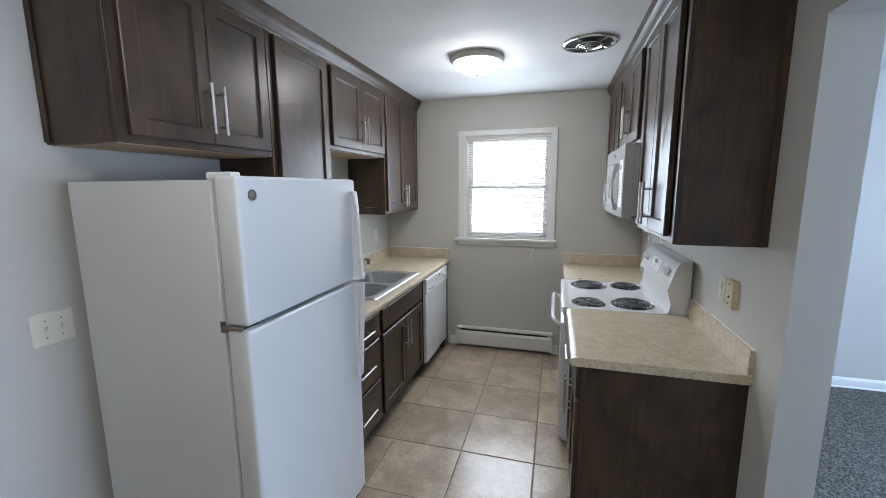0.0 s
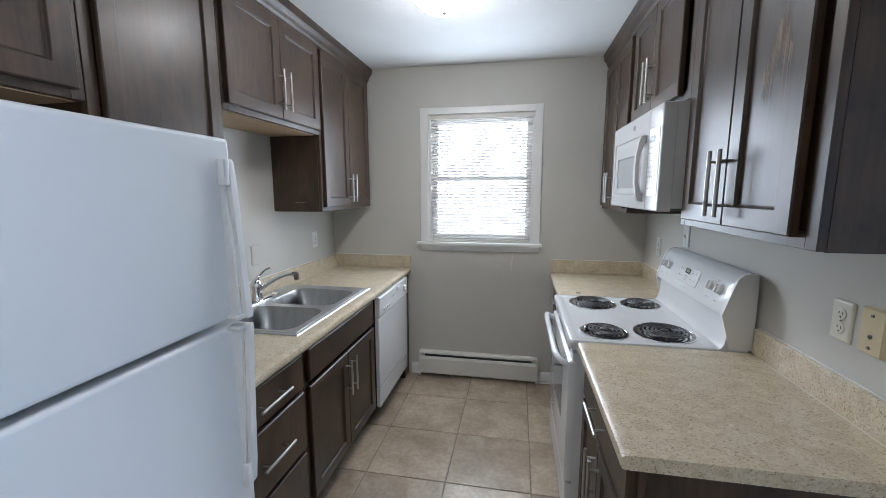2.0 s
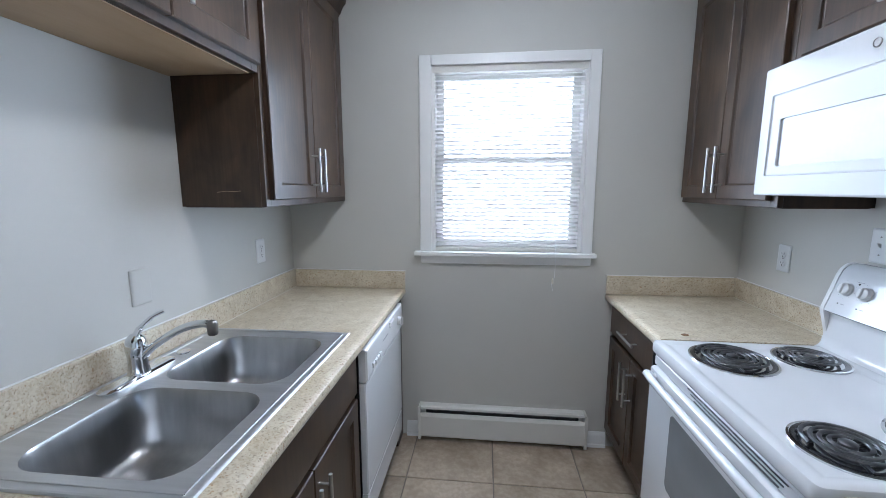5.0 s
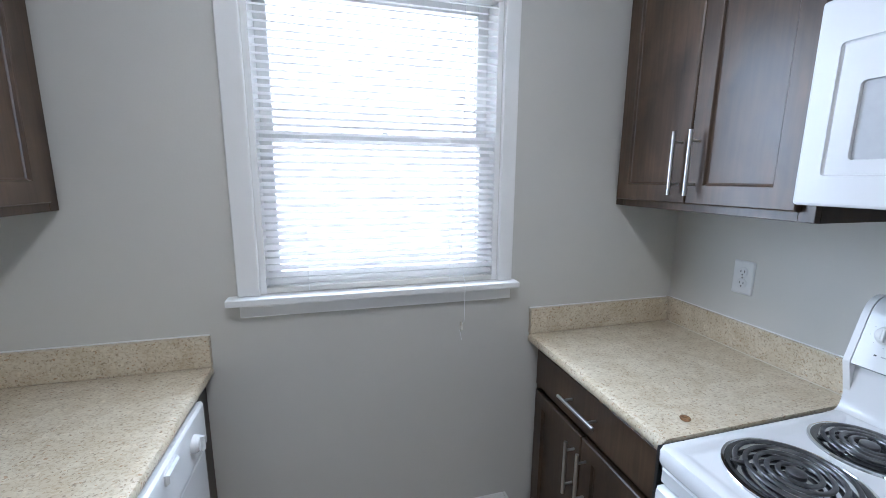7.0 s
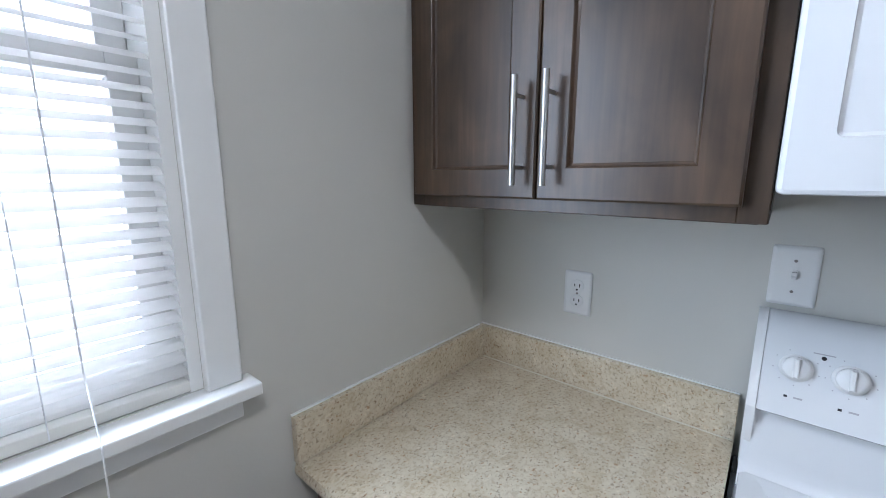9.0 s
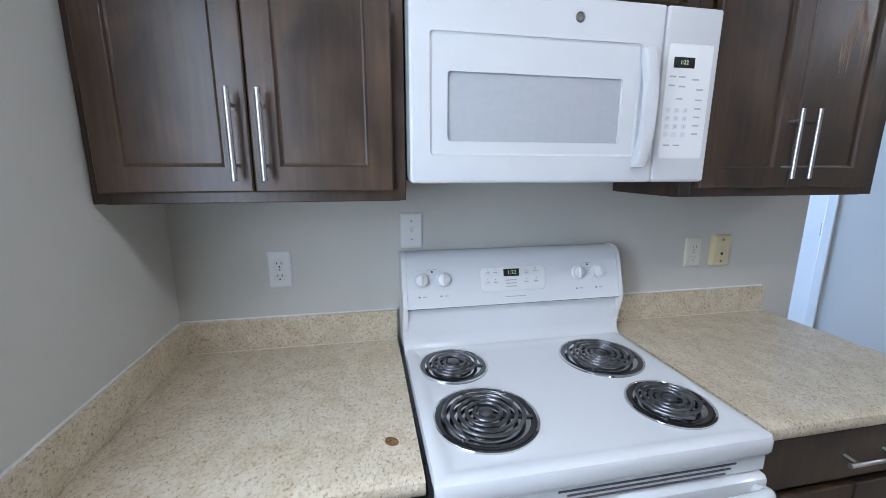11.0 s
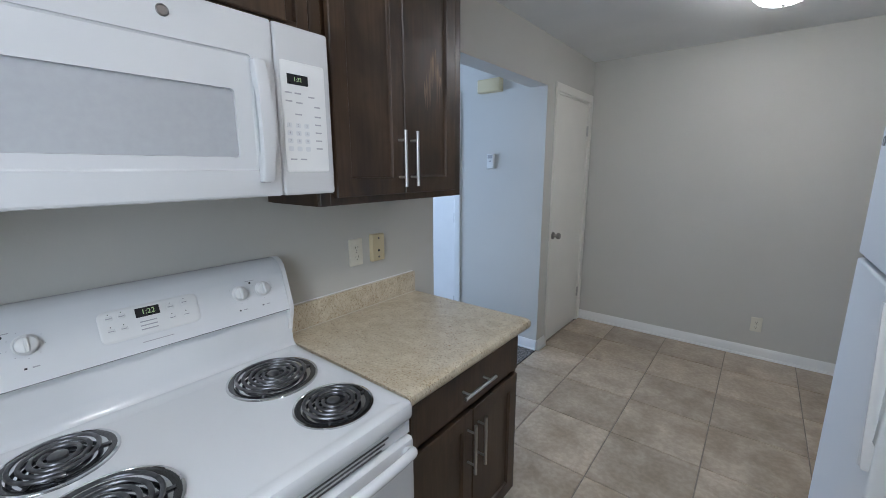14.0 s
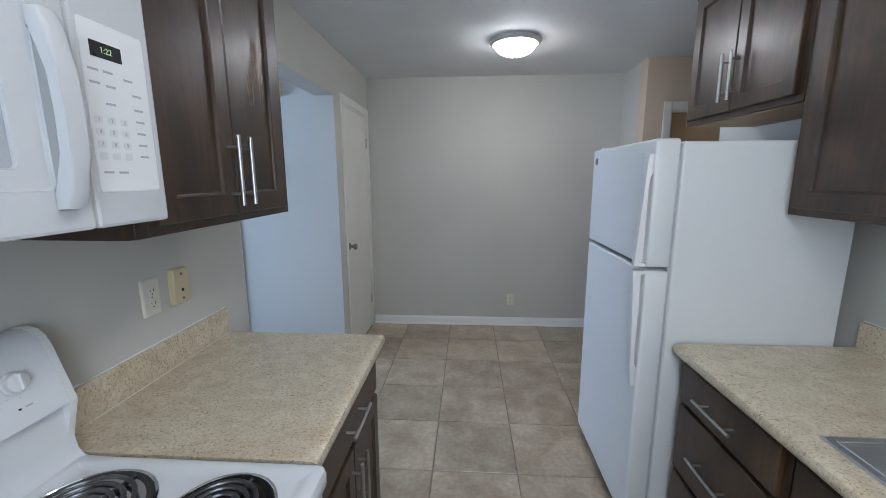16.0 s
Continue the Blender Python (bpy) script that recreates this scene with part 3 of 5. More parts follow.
def cab_door(P, parent, u0, u1, v0, v1, handle=None, slab=False, name="door"):
    d = part(name, ringed(P, u0, u1, v0, v1, SLAB if slab else FRAME_IN), WOOD, parent)
    if handle:
        bar_handle(P, d, *handle, 0.020)
    return d


def carcass(parent, face, wall, y0, y1, z0, z1, toe=False, left=True, open_top=False):
    """The box of a cabinet between its front plane and the wall, with a face frame just proud."""
    s = 1 if left else -1
    bm = bmesh.new()
    if open_top:
        part("side_panel", boxed(wall, face - s * 0.019, y0, y0 + 0.016, z0, z1), WOOD, parent)
        part("side_panel", boxed(wall, face - s * 0.019, y1 - 0.016, y1, z0, z1), WOOD, parent)
        part("bottom_panel", boxed(wall, face - s * 0.019, y0 + 0.016, y1 - 0.016, z0, z0 + 0.016), WOOD, parent)
        box(bm, wall, wall + s * 0.008, y0 + 0.016, y1 - 0.016, z0 + 0.016, z1)
    else:
        box(bm, wall, face - s * 0.019, y0, y1, z0, z1)
    part("back_panel" if open_top else "body", bm, WOOD, parent)
    bm = bmesh.new()
    e = 0.0006
    st = 0.036
    box(bm, face - s * 0.019, face, y0 + e, y0 + st, z0, z1, 0.0012, 1)
    box(bm, face - s * 0.019, face, y1 - st, y1 - e, z0, z1, 0.0012, 1)
    box(bm, face - s * 0.0185, face - s * 0.0004, y0 + st, y1 - st, z0, z0 + 0.036, 0.0012, 1)
    box(bm, face - s * 0.0185, face - s * 0.0004, y0 + st, y1 - st, z1 - 0.036, z1, 0.0012, 1)
    part("face_frame", bm, WOOD, parent)
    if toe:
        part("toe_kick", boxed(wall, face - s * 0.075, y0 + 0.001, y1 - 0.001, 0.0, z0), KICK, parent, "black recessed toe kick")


def upper(left, y0, y1, z0, label, doors=2, lo=0.025, hi=0.025, near_hinge=True):
    face, wall = (-0.975, LEFT) if left else (0.806, RIGHT)
    P = on_left(face) if left else on_right(face)
    t = thing("wall_cabinet", ((face + wall) / 2, (y0 + y1) / 2, z0), label, "cabinet", "dark wall cabinets")
    carcass(t, face, wall, y0, y1, z0, 2.365, left=left)
    s = 1 if left else -1
    part("underside", boxed(wall + s * 0.004, face - s * 0.024, y0 + 0.012, y1 - 0.012, z0 - 0.003, z0 + 0.001), PLYW if z0 > 1.6 else WOOD, t, "pale maple underside" if z0 > 1.6 else "")
    a, b, v0, v1 = y0 + lo, y1 - hi, z0 + 0.024, 2.335
    hz0, hz1 = (z0 + 0.062, z0 + 0.252) if z0 > 1.6 else (z0 + 0.050, z0 + 0.240)
    if doors == 2:
        m = (a + b) / 2
        cab_door(P, t, a, m - 0.0015, v0, v1, (m - 0.030, hz0, m - 0.030, hz1))
        cab_door(P, t, m + 0.0015, b, v0, v1, (m + 0.030, hz0, m + 0.030, hz1))
    else:
        h = b - 0.030
        cab_door(P, t, a, b, v0, v1, (h, hz0, h, hz1))
    return t


upper(True, 0.968, 1.690, 1.756, "dark-stained two-door wall cabinet above the refrigerator", lo=0.035, hi=0.025)
upper(True, 1.692, 2.215, 1.380, "tall dark-stained single-door wall cabinet beside the refrigerator", doors=1, lo=0.04, hi=0.026)
upper(True, 2.217, 3.010, 1.842, "short dark-stained two-door wall cabinet above the sink", lo=0.016, hi=0.010)
scratched = upper(True, 3.012, FAR - 0.001, 1.388, "tall dark-stained two-door wall cabinet beside the window", lo=0.025, hi=0.060)
scuffed = upper(False, 1.683, 2.382, 1.385, "tall dark-stained two-door wall cabinet with a scuffed door", lo=0.060, hi=0.049)
upper(False, 2.384, 3.148, 1.842, "short dark-stained two-door wall cabinet above the microwave", lo=0.077, hi=0.046)
upper(False, 3.150, FAR - 0.001, 1.386, "tall dark-stained two-door wall cabinet beside the window", lo=0.031, hi=0.022)

tagged(part("scratch", tube(bmesh.new(), [(-1.16, 3.0118, 1.440), (-1.125, 3.0118, 1.4445), (-1.10, 3.0118, 1.4425), (-1.07, 3.0118, 1.445)], 0.0009, 5), PLYW, scratched, "thin pale scratch on the end panel"), kind="stuff")
bm = bmesh.new()
rs = random.Random(3)
for k in range(24):
    u = 1.822 + 0.0042 * k + rs.uniform(-0.0015, 0.0015)
    v1 = 1.962 - 0.0105 * abs(k - 9) + rs.uniform(-0.035, 0.0)
    v0 = v1 - rs.uniform(0.06, 0.20) * (1 - 0.4 * abs(k - 9) / 15)
    wd = rs.uniform(0.0012, 0.0034)
    sp = [(0, 0), (0.5, 0.3), (1, 0.7), (0.1, 1), (-0.8, 0.75), (-0.5, 0.25)]
    bm.faces.new([bm.verts.new((0.7961, u + wd * a, v0 + (v1 - v0) * c)) for a, c in sp])
tagged(part("worn_streak", bm, SCUFF, scuffed, "paler streaks where the stain has worn"), kind="stuff")

CROWN = [(-0.02, 2.335), (0.004, 2.335), (0.006, 2.352), (0.014, 2.358), (0.018, 2.372), (0.030, 2.392), (0.040, 2.400), (0.042, 2.412), (0.046, CEILZ - 0.0015), (-0.02, CEILZ - 0.0015)]
for P, y0, face, wall in ((on_left(-0.975), 0.968, -0.975, LEFT), (on_right(0.806), 1.683, 0.806, RIGHT)):
    cr = solid("crown_moulding", prism(bmesh.new(), P, [(max(w, 0.001), max(v, 2.340)) for w, v in CROWN], y0, FAR - 0.002), WOOD, "dark-stained crown moulding along the cabinet tops", "moulding", kind="structure", smooth=True)
    s = 1 if face < 0 else -1
    part("top_filler", boxed(wall, face, y0, FAR - 0.002, 2.366, CEILZ - 0.002), WOOD, cr)

# end trim strips on the open cabinet ends
for x0, x1, y, z in ((LEFT, LEFT + 0.022, 0.968, 1.762), (RIGHT - 0.022, RIGHT, 1.683, 1.385)):
    solid("scribe_strip", boxed(x0, x1, y - 0.008, y - 0.0005, z, 2.36, bev=0.002), WOOD, "dark-stained scribe moulding at a cabinet end", "trim", kind="structure")

BASEZ, BTOP = 0.105, COUNTER - 0.038


def base(left, y0, y1, label, plan, open_top=False):
    face, wall = (-0.685, LEFT) if left else (0.505, RIGHT)
    P = on_left(face) if left else on_right(face)
    t = thing("base_cabinet", ((face + wall) / 2, (y0 + y1) / 2, 0), label, "cabinet", "dark base cabinets")
    carcass(t, face, wall, y0, y1, BASEZ, BTOP, toe=True, left=left, open_top=open_top)
    plan(P, t, y0 + 0.024, y1 - 0.024)
    return t


def three_drawers(P, t, a, b):
    for z0, z1 in ((0.690, 0.838), (0.415, 0.672), (0.125, 0.397)):
        m, z = (a + b) / 2, (z0 + z1) / 2
        cab_door(P, t, a, b, z0, z1, (m - 0.095, z, m + 0.095, z), slab=True, name="drawer_front")


def sink_front(P, t, a, b):
    cab_door(P, t, a, b, 0.690, 0.838, slab=True, name="false_drawer_front")
    two_doors(P, t, a, b)


def two_doors(P, t, a, b):
    m = (a + b) / 2
    for u0, u1, h in ((a, m - 0.0015, m - 0.032), (m + 0.0015, b, m + 0.032)):
        cab_door(P, t, u0, u1, 0.125, 0.668, (h, 0.445, h, 0.635))


def drawer_and_doors(P, t, a, b):
    m = (a + b) / 2
    cab_door(P, t, a, b, 0.690, 0.838, (m - 0.095, 0.764, m + 0.095, 0.764), slab=True, name="drawer_front")
    two_doors(P, t, a, b)


base(True, 1.700, 2.212, "dark-stained base cabinet with three drawers", three_drawers)
base(True, 2.214, 3.040, "dark-stained sink base cabinet with two doors", sink_front, open_top=True)
solid("end_filler_panel", boxed(LEFT, -0.668, 3.690, FAR - 0.001, 0.0, BTOP), WOOD, "dark-stained panel at the dishwasher's end", "panel", kind="structure")
base(False, 1.690, 2.380, "dark-stained base cabinet with one drawer and two doors", drawer_and_doors)
corner = base(False, 3.160, FAR - 0.002, "dark-stained base cabinet with one chipped drawer in the window corner", drawer_and_doors)
rc = random.Random(11)
bm = bmesh.new()
for k in range(9):
    y, w = 3.20 + 0.044 * k + rc.uniform(-0.015, 0.015), rc.uniform(0.004, 0.014)
    box(bm, 0.4848, 0.4905, y, y + w, 0.8362 - rc.uniform(0, 0.0015), 0.8384)
tagged(part("chipped_edge", bm, PLYW, corner, "pale chips along the drawer's top edge"), kind="stuff")

# ---- worktops ----


def worktop(name, x_front, wall, y0, y1, hole=None, bs_far=True, label=""):
    """A post-formed laminate top with a rolled front edge and an upstand."""
    s = 1 if x_front > wall else -1
    t = thing(name, ((x_front + wall) / 2, (y0 + y1) / 2, COUNTER), label, "countertop")
    zt, th = COUNTER, 0.038
    nose = [(x_front - s * 0.030, zt), (x_front - s * 0.012, zt - 0.0015), (x_front - s * 0.004, zt - 0.006), (x_front, zt - 0.016), (x_front - s * 0.001, zt - 0.028),
            (x_front - s * 0.006, zt - th + 0.002), (x_front - s * 0.014, zt - th), (x_front - s * 0.030, zt - th)]
    bm = bmesh.new()
    prism(bm, lambda u, v, w: (w, u, v), nose, y0, y1)
    xb, xf = wall, x_front - s * 0.030
    if hole:
        hx0, hx1, hy0, hy1 = hole
        box(bm, xb, xf, y0, hy0, zt - th, zt)
        box(bm, xb, xf, hy1, y1, zt - th, zt)
        box(bm, xb, hx0, hy0, hy1, zt - th, zt)
        box(bm, hx1, xf, hy0, hy1, zt - th, zt)
    else:
        box(bm, xb, xf, y0, y1, zt - th, zt)
    bmesh.ops.remove_doubles(bm, verts=bm.verts, dist=0.0002)
    part("top", bm, LAM, t, smooth=True)
    ux0, ux1 = sorted((wall, wall + s * 0.020))
    part("upstand", boxed(ux0, ux1, y0, y1, zt + 0.0005, zt + 0.100, bev=0.003), LAM, t)
    part("caulk_line", boxed(wall + s * 0.0005, wall + s * 0.006, y0, y1, zt + 0.100, zt + 0.103), TRIM, t, "white caulk bead")
    part("caulk_line", boxed(wall + s * 0.0205, wall + s * 0.0235, y0 + 0.002, y1 - 0.021, zt + 0.0002, zt + 0.0022), IVORY, t, "pale caulk bead along the upstand's foot")
    if bs_far:
        ax0, ax1 = sorted((wall + s * 0.0205, x_front))
        part("end_upstand", boxed(ax0, ax1, FAR - 0.020, FAR - 0.0005, zt + 0.0005, zt + 0.100, bev=0.003), LAM, t)
        part("caulk_line", boxed(ax0, ax1, FAR - 0.006, FAR - 0.0005, zt + 0.100, zt + 0.103), TRIM, t, "white caulk bead")
    return t


SINK = (-1.268, -0.718, 2.238, 3.084)
worktop("countertop", -0.640, LEFT, 1.690, FAR - 0.001, hole=(-1.172, -0.764, 2.272, 3.022), label="beige granite-look laminate countertop around the sink")
worktop("countertop", 0.455, RIGHT, 3.158, FAR - 0.001, label="beige granite-look laminate countertop in the window corner")
worktop("countertop", 0.455, RIGHT, 1.668, 2.384, bs_far=False, label="beige granite-look laminate countertop beside the opening")
burn = solid("burn_mark", lathe(bmesh.new(), lambda u, v, w: (u + 0.3 * (v - 3.21), v, COUNTER + w), 0.576, 3.213, [(0.015, 0.0002), (0.010, 0.0012), (0.002, 0.0008)], 11),
             surface("burnt_laminate", (0.07, 0.025, 0.008), (0.30, 0.16, 0.06), 160.0, rough=(0.5, 0.7)), "small brown burn mark on the countertop", "stain")

# ---- sink and faucet ----
sink = thing("kitchen_sink", (-0.98, 2.65, COUNTER), "double-bowl stainless steel drop-in sink", "sink")
sp = on_top(COUNTER)
bowls = ((-1.162, -0.772, 2.280, 2.618), (-1.162, -0.772, 2.664, 3.016))


def rounded(u0, u1, v0, v1, r, n=7):
    out = []
    for cu, cv, st in ((u1 - r, v1 - r, 0), (u0 + r, v1 - r, 90), (u0 + r, v0 + r, 180), (u1 - r, v0 + r, 270)):
        out += [(cu + r * math.cos(radians(st + 90 * k / (n - 1))), cv + r * math.sin(radians(st + 90 * k / (n - 1)))) for k in range(n)]
    return out


def sink_deck():
    """The rim: each bowl's cut-out joined to its half of the deck."""
    bm = bmesh.new()
    z = 0.006
    for (a0, a1, b0, b1), (d0, d1) in zip(bowls, ((SINK[2], 2.65), (2.65, SINK[3]))):
        inner = rounded(a0, a1, b0, b1, 0.075)
        outer = []
        n = 7
        for q, (cu, cv) in enumerate(((SINK[1], d1), (SINK[0], d1), (SINK[0], d0), (SINK[1], d0))):
            for k in range(n):
                iu, iv = inner[q * n + k]
                if k < n // 2:
                    outer.append((cu, iv) if q in (0, 2) else (iu, cv))
                elif k == n // 2:
                    outer.append((cu, cv))
                else:
                    outer.append((iu, cv) if q in (0, 2) else (cu, iv))
        ti = [bm.verts.new(sp(u, v, z - 0.002)) for u, v in inner]
        to = [bm.verts.new(sp(u, v, z)) for u, v in outer]
        for i in range(len(ti)):
            j = (i + 1) % len(ti)
            bm.faces.new((to[i], to[j], ti[j], ti[i]))
    # rolled outer lip
    prev = None
    for ins, w in ((0.0, z), (-0.004, 0.005), (-0.007, 0.001)):
        lp = [bm.verts.new(sp(u, v, w)) for u, v in ((SINK[1] - ins, SINK[3] - ins), (SINK[0] + ins, SINK[3] - ins), (SINK[0] + ins, SINK[2] + ins), (SINK[1] - ins, SINK[2] + ins))]
        if prev:
            for i in range(4):
                bm.faces.new((prev[i], prev[(i + 1) % 4], lp[(i + 1) % 4], lp[i]))
        prev = lp
    bmesh.ops.remove_doubles(bm, verts=bm.verts, dist=0.0004)
    return bm


part("deck", sink_deck(), STEEL, sink)
bead = [(SINK[0] + 0.016, SINK[2] + 0.016), (SINK[1] - 0.016, SINK[2] + 0.016), (SINK[1] - 0.016, SINK[3] - 0.016), (SINK[0] + 0.016, SINK[3] - 0.016)]
for (ua, va), (ub, vb) in zip(bead, bead[1:] + bead[:1]):
    part("rim_bead", tube(bmesh.new(), [sp(ua, va, 0.0055), sp(ub, vb, 0.0055)], 0.0022, 8), STEEL, sink, smooth=True)
for a0, a1, b0, b1 in bowls:
    bm = bmesh.new()
    loops = []
    for ins, w, r in ((0.0, 0.004, 0.075), (0.004, -0.004, 0.073), (0.010, -0.08, 0.07), (0.016, -0.140, 0.07), (0.030, -0.162, 0.07), (0.055, -0.174, 0.07), (0.10, -0.181, 0.05), (0.13, -0.186, 0.03)):
        loops.append([bm.verts.new(sp(u, v, w)) for u, v in rounded(a0 + ins, a1 - ins, b0 + ins, b1 - ins, r)])
    for a, b in zip(loops, loops[1:]):
        for i in range(len(a)):
            j = (i + 1) % len(a)
            bm.faces.new((a[i], a[j], b[j], b[i]))
    bm.faces.new(loops[-1])
    bowl = part("bowl", bm, SHADEDSTEEL, sink, smooth=True)
    cu, cv = (a0 + a1) / 2, (b0 + b1) / 2
    part("drain", lathe(bmesh.new(), on_top(COUNTER - 0.186), cu, cv, [(0.045, 0.001), (0.044, 0.004), (0.034, 0.003), (0.030, -0.001), (0.004, 0.001)], 24), CHROME, bowl, "chrome basket strainer", smooth=True)

fx, fy = -1.214, 2.672
fau = thing("faucet", (fx, fy, COUNTER + 0.006), "chrome single-lever kitchen faucet with a low spout", "faucet")
part("deck_plate", ringed(on_top(COUNTER + 0.0065), fx - 0.028, fx + 0.028, fy - 0.125, fy + 0.125, [(0, 0), (0, 0.005), (0.006, 0.010), (0.014, 0.012)], r=0.028, n=7), CHROME, fau, smooth=True)
part("valve_body", lathe(bmesh.new(), on_top(COUNTER + 0.018), fx, fy, [(0.029, 0.0), (0.027, 0.01), (0.025, 0.05), (0.0265, 0.058), (0.0285, 0.066), (0.0285, 0.085), (0.024, 0.105), (0.013, 0.118), (0.002, 0.121)], 24), CHROME, fau, smooth=True)
part("spout", tube(bmesh.new(), curve_through([(fx + 0.010, fy, 0.955), (fx + 0.06, fy + 0.004, 1.000), (fx + 0.14, fy + 0.008, 1.048), (fx + 0.20, fy + 0.011, 1.066), (fx + 0.235, fy + 0.012, 1.064)]), 0.0112, 14), CHROME, fau, smooth=True)
part("aerator", lathe(bmesh.new(), on_top(1.034), fx + 0.238, fy + 0.012, [(0.012, 0.0), (0.014, 0.004), (0.015, 0.022), (0.0155, 0.034), (0.010, 0.042), (0.003, 0.044)], 18), BRONZE, fau, "dark-ended aerator", smooth=True)
part("lever", tube(bmesh.new(), curve_through([(fx, fy, 1.022), (fx + 0.012, fy + 0.010, 1.048), (fx + 0.035, fy + 0.030, 1.075), (fx + 0.058, fy + 0.048, 1.088)]), [0.016] * 8 + [0.012] * 8 + [0.0095] * 9, 12, 0.6), CHROME, fau, smooth=True)
part("hole_cover", lathe(bmesh.new(), on_top(COUNTER + 0.006), fx + 0.0, fy + 0.175, [(0.022, 0.0), (0.021, 0.004), (0.008, 0.006), (0.002, 0.006)], 20), CHROME, sink, "chrome hole cover", smooth=True)

# ---- refrigerator ----
fr = thing("refrigerator", (-0.86, 1.30, 0), "white top-freezer refrigerator with textured doors", "refrigerator")
FY0, FY1, FBX, FDX, FTOP = 0.962, 1.672, -0.618, -0.526, 1.643
part("cabinet_body", boxed(-1.225, FBX, FY0, FY1, 0.03, FTOP - 0.012, bev=0.006), FRIDGEW, fr)
part("door_gasket", boxed(FBX, FBX + 0.012, FY0 + 0.012, FY1 - 0.012, 0.10, FTOP - 0.02), GREYP, fr, "grey rubber door gasket")
part("base_grille", boxed(-0.62, -0.565, FY0 + 0.01, FY1 - 0.01, 0.015, 0.09), BLACK, fr, "dark toe grille")
for k in (FY0 + 0.06, FY1 - 0.06):
    part("foot", lathe(bmesh.new(), on_top(0.0), -0.60, k, [(0.018, 0.0), (0.018, 0.02), (0.01, 0.03)], 12), BLACK, fr)
fp = on_left(FBX + 0.012)
FD = FDX - FBX - 0.012
FSTEPS = [(0.004, 0.0), (0.0, 0.006), (0.0, FD - 0.012), (0.002, FD - 0.005), (0.006, FD - 0.001), (0.012, FD)]
fzd = part("freezer_door", ringed(fp, FY0, FY1, 1.180, FTOP, FSTEPS, r=0.012, n=4), FRIDGEW, fr, smooth=True)
fdd = part("fresh_food_door", ringed(fp, FY0, FY1, 0.085, 1.166, FSTEPS, r=0.012, n=4), FRIDGEW, fr, smooth=True)


def fridge_handle(parent, z_block, z_end):
    """A moulded pull: a slim bar that leaves the door at a block and stands further out towards the seam, with a foot there."""
    y = FY1 - 0.010
    s = 1 if z_end > z_block else -1
    span = z_end - z_block
    outer = [(0.014, 0.0), (0.018, 0.02), (0.022, 0.16), (0.028, 0.45), (0.036, 0.80), (0.040, 0.95), (0.041, 1.0)]
    inner = [(-0.004, 1.0), (-0.004, 0.972), (0.028, 0.962), (0.026, 0.84), (0.018, 0.50), (0.011, 0.20), (-0.004, 0.165), (-0.004, 0.0)]
    bm = prism(bmesh.new(), lambda u, v, w: (w, u, v), [(FDX + w, z_block + span * k) for w, k in outer + inner], y - 0.022, y)
    bmesh.ops.bevel(bm, geom=[e for e in bm.edges if abs(e.verts[0].co.y - e.verts[1].co.y) < 0.001], offset=0.003, segments=2, profile=0.5, affect="EDGES")
    prism(bm, lambda u, v, w: (w, u, v), [(FDX - 0.004, z_block)] + [(FDX + w - 0.012, z_block + span * k) for w, k in outer] + [(FDX - 0.004, z_end)], y - 0.034, y - 0.026)
    box(bm, FDX - 0.004, FDX + 0.020, y - 0.040, y - 0.018, min(z_block, z_block + s * 0.066), max(z_block, z_block + s * 0.066), 0.005)
    box(bm, FDX - 0.004, FDX + 0.034, y - 0.046, y - 0.016, min(z_end, z_end - s * 0.012), max(z_end, z_end - s * 0.012), 0.004)
    return part("handle", bm, PLASTIC, parent, "moulded white plastic handle", smooth=True)


fridge_handle(fzd, 1.590, 1.1815)
fridge_handle(fdd, 0.700, 1.1645)
hb = part("top_hinge", boxed(FBX - 0.03, FDX - 0.03, FY0 + 0.012, FY0 + 0.055, FTOP - 0.012, FTOP + 0.012, bev=0.006), PLASTIC, fr, "white hinge cover")
part("middle_hinge", boxed(FBX + 0.0, FDX - 0.02, FY0 - 0.004, FY0 + 0.07, 1.167, 1.179, bev=0.002), CHROME, fr, "chrome centre hinge")
part("middle_hinge_bracket", boxed(FBX - 0.012, FBX + 0.006, FY0 - 0.002, FY0 + 0.003, 1.155, 1.192), BRONZE, fr, "grey hinge bracket")
part("badge", lathe(bmesh.new(), on_left(FDX), FY0 + 0.060, 1.585, [(0.0175, -0.002), (0.0175, 0.002), (0.0155, 0.0035), (0.014, 0.002), (0.002, 0.002)], 28), BRONZE, fzd, "round dark metal badge", smooth=True)

# ---- dishwasher ----
dw = thing("dishwasher", (-0.95, 3.366, 0), "white built-in dishwasher with a control strip", "dishwasher")
DY0, DY1, DX = 3.046, 3.686, -0.668
dp = on_left(DX)
part("tub", boxed(LEFT + 0.03, DX - 0.004, DY0 + 0.004, DY1 - 0.004, 0.10, 0.852), BLACK, dw, "dark tub behind the door")
part("door", ringed(dp, DY0, DY1, 0.242, 0.712, [(0, 0), (0, 0.020), (0.004, 0.025), (0.012, 0.026)]), ENAMEL, dw)
cp = part("control_panel", ringed(dp, DY0, DY1, 0.718, 0.848, [(0, 0), (0, 0.026), (0.005, 0.033), (0.012, 0.034)]), PLASTIC, dw)
part("latch", ringed(on_left(DX + 0.034), 3.40, 3.47, 0.808, 0.834, [(0, -0.002), (0, 0.004), (0.004, 0.010)]), PLASTIC, cp)
part("dial", lathe(bmesh.new(), on_left(DX + 0.034), 3.580, 0.785, [(0.024, -0.001), (0.023, 0.010), (0.019, 0.018), (0.004, 0.019)], 24), PLASTIC, cp, smooth=True)
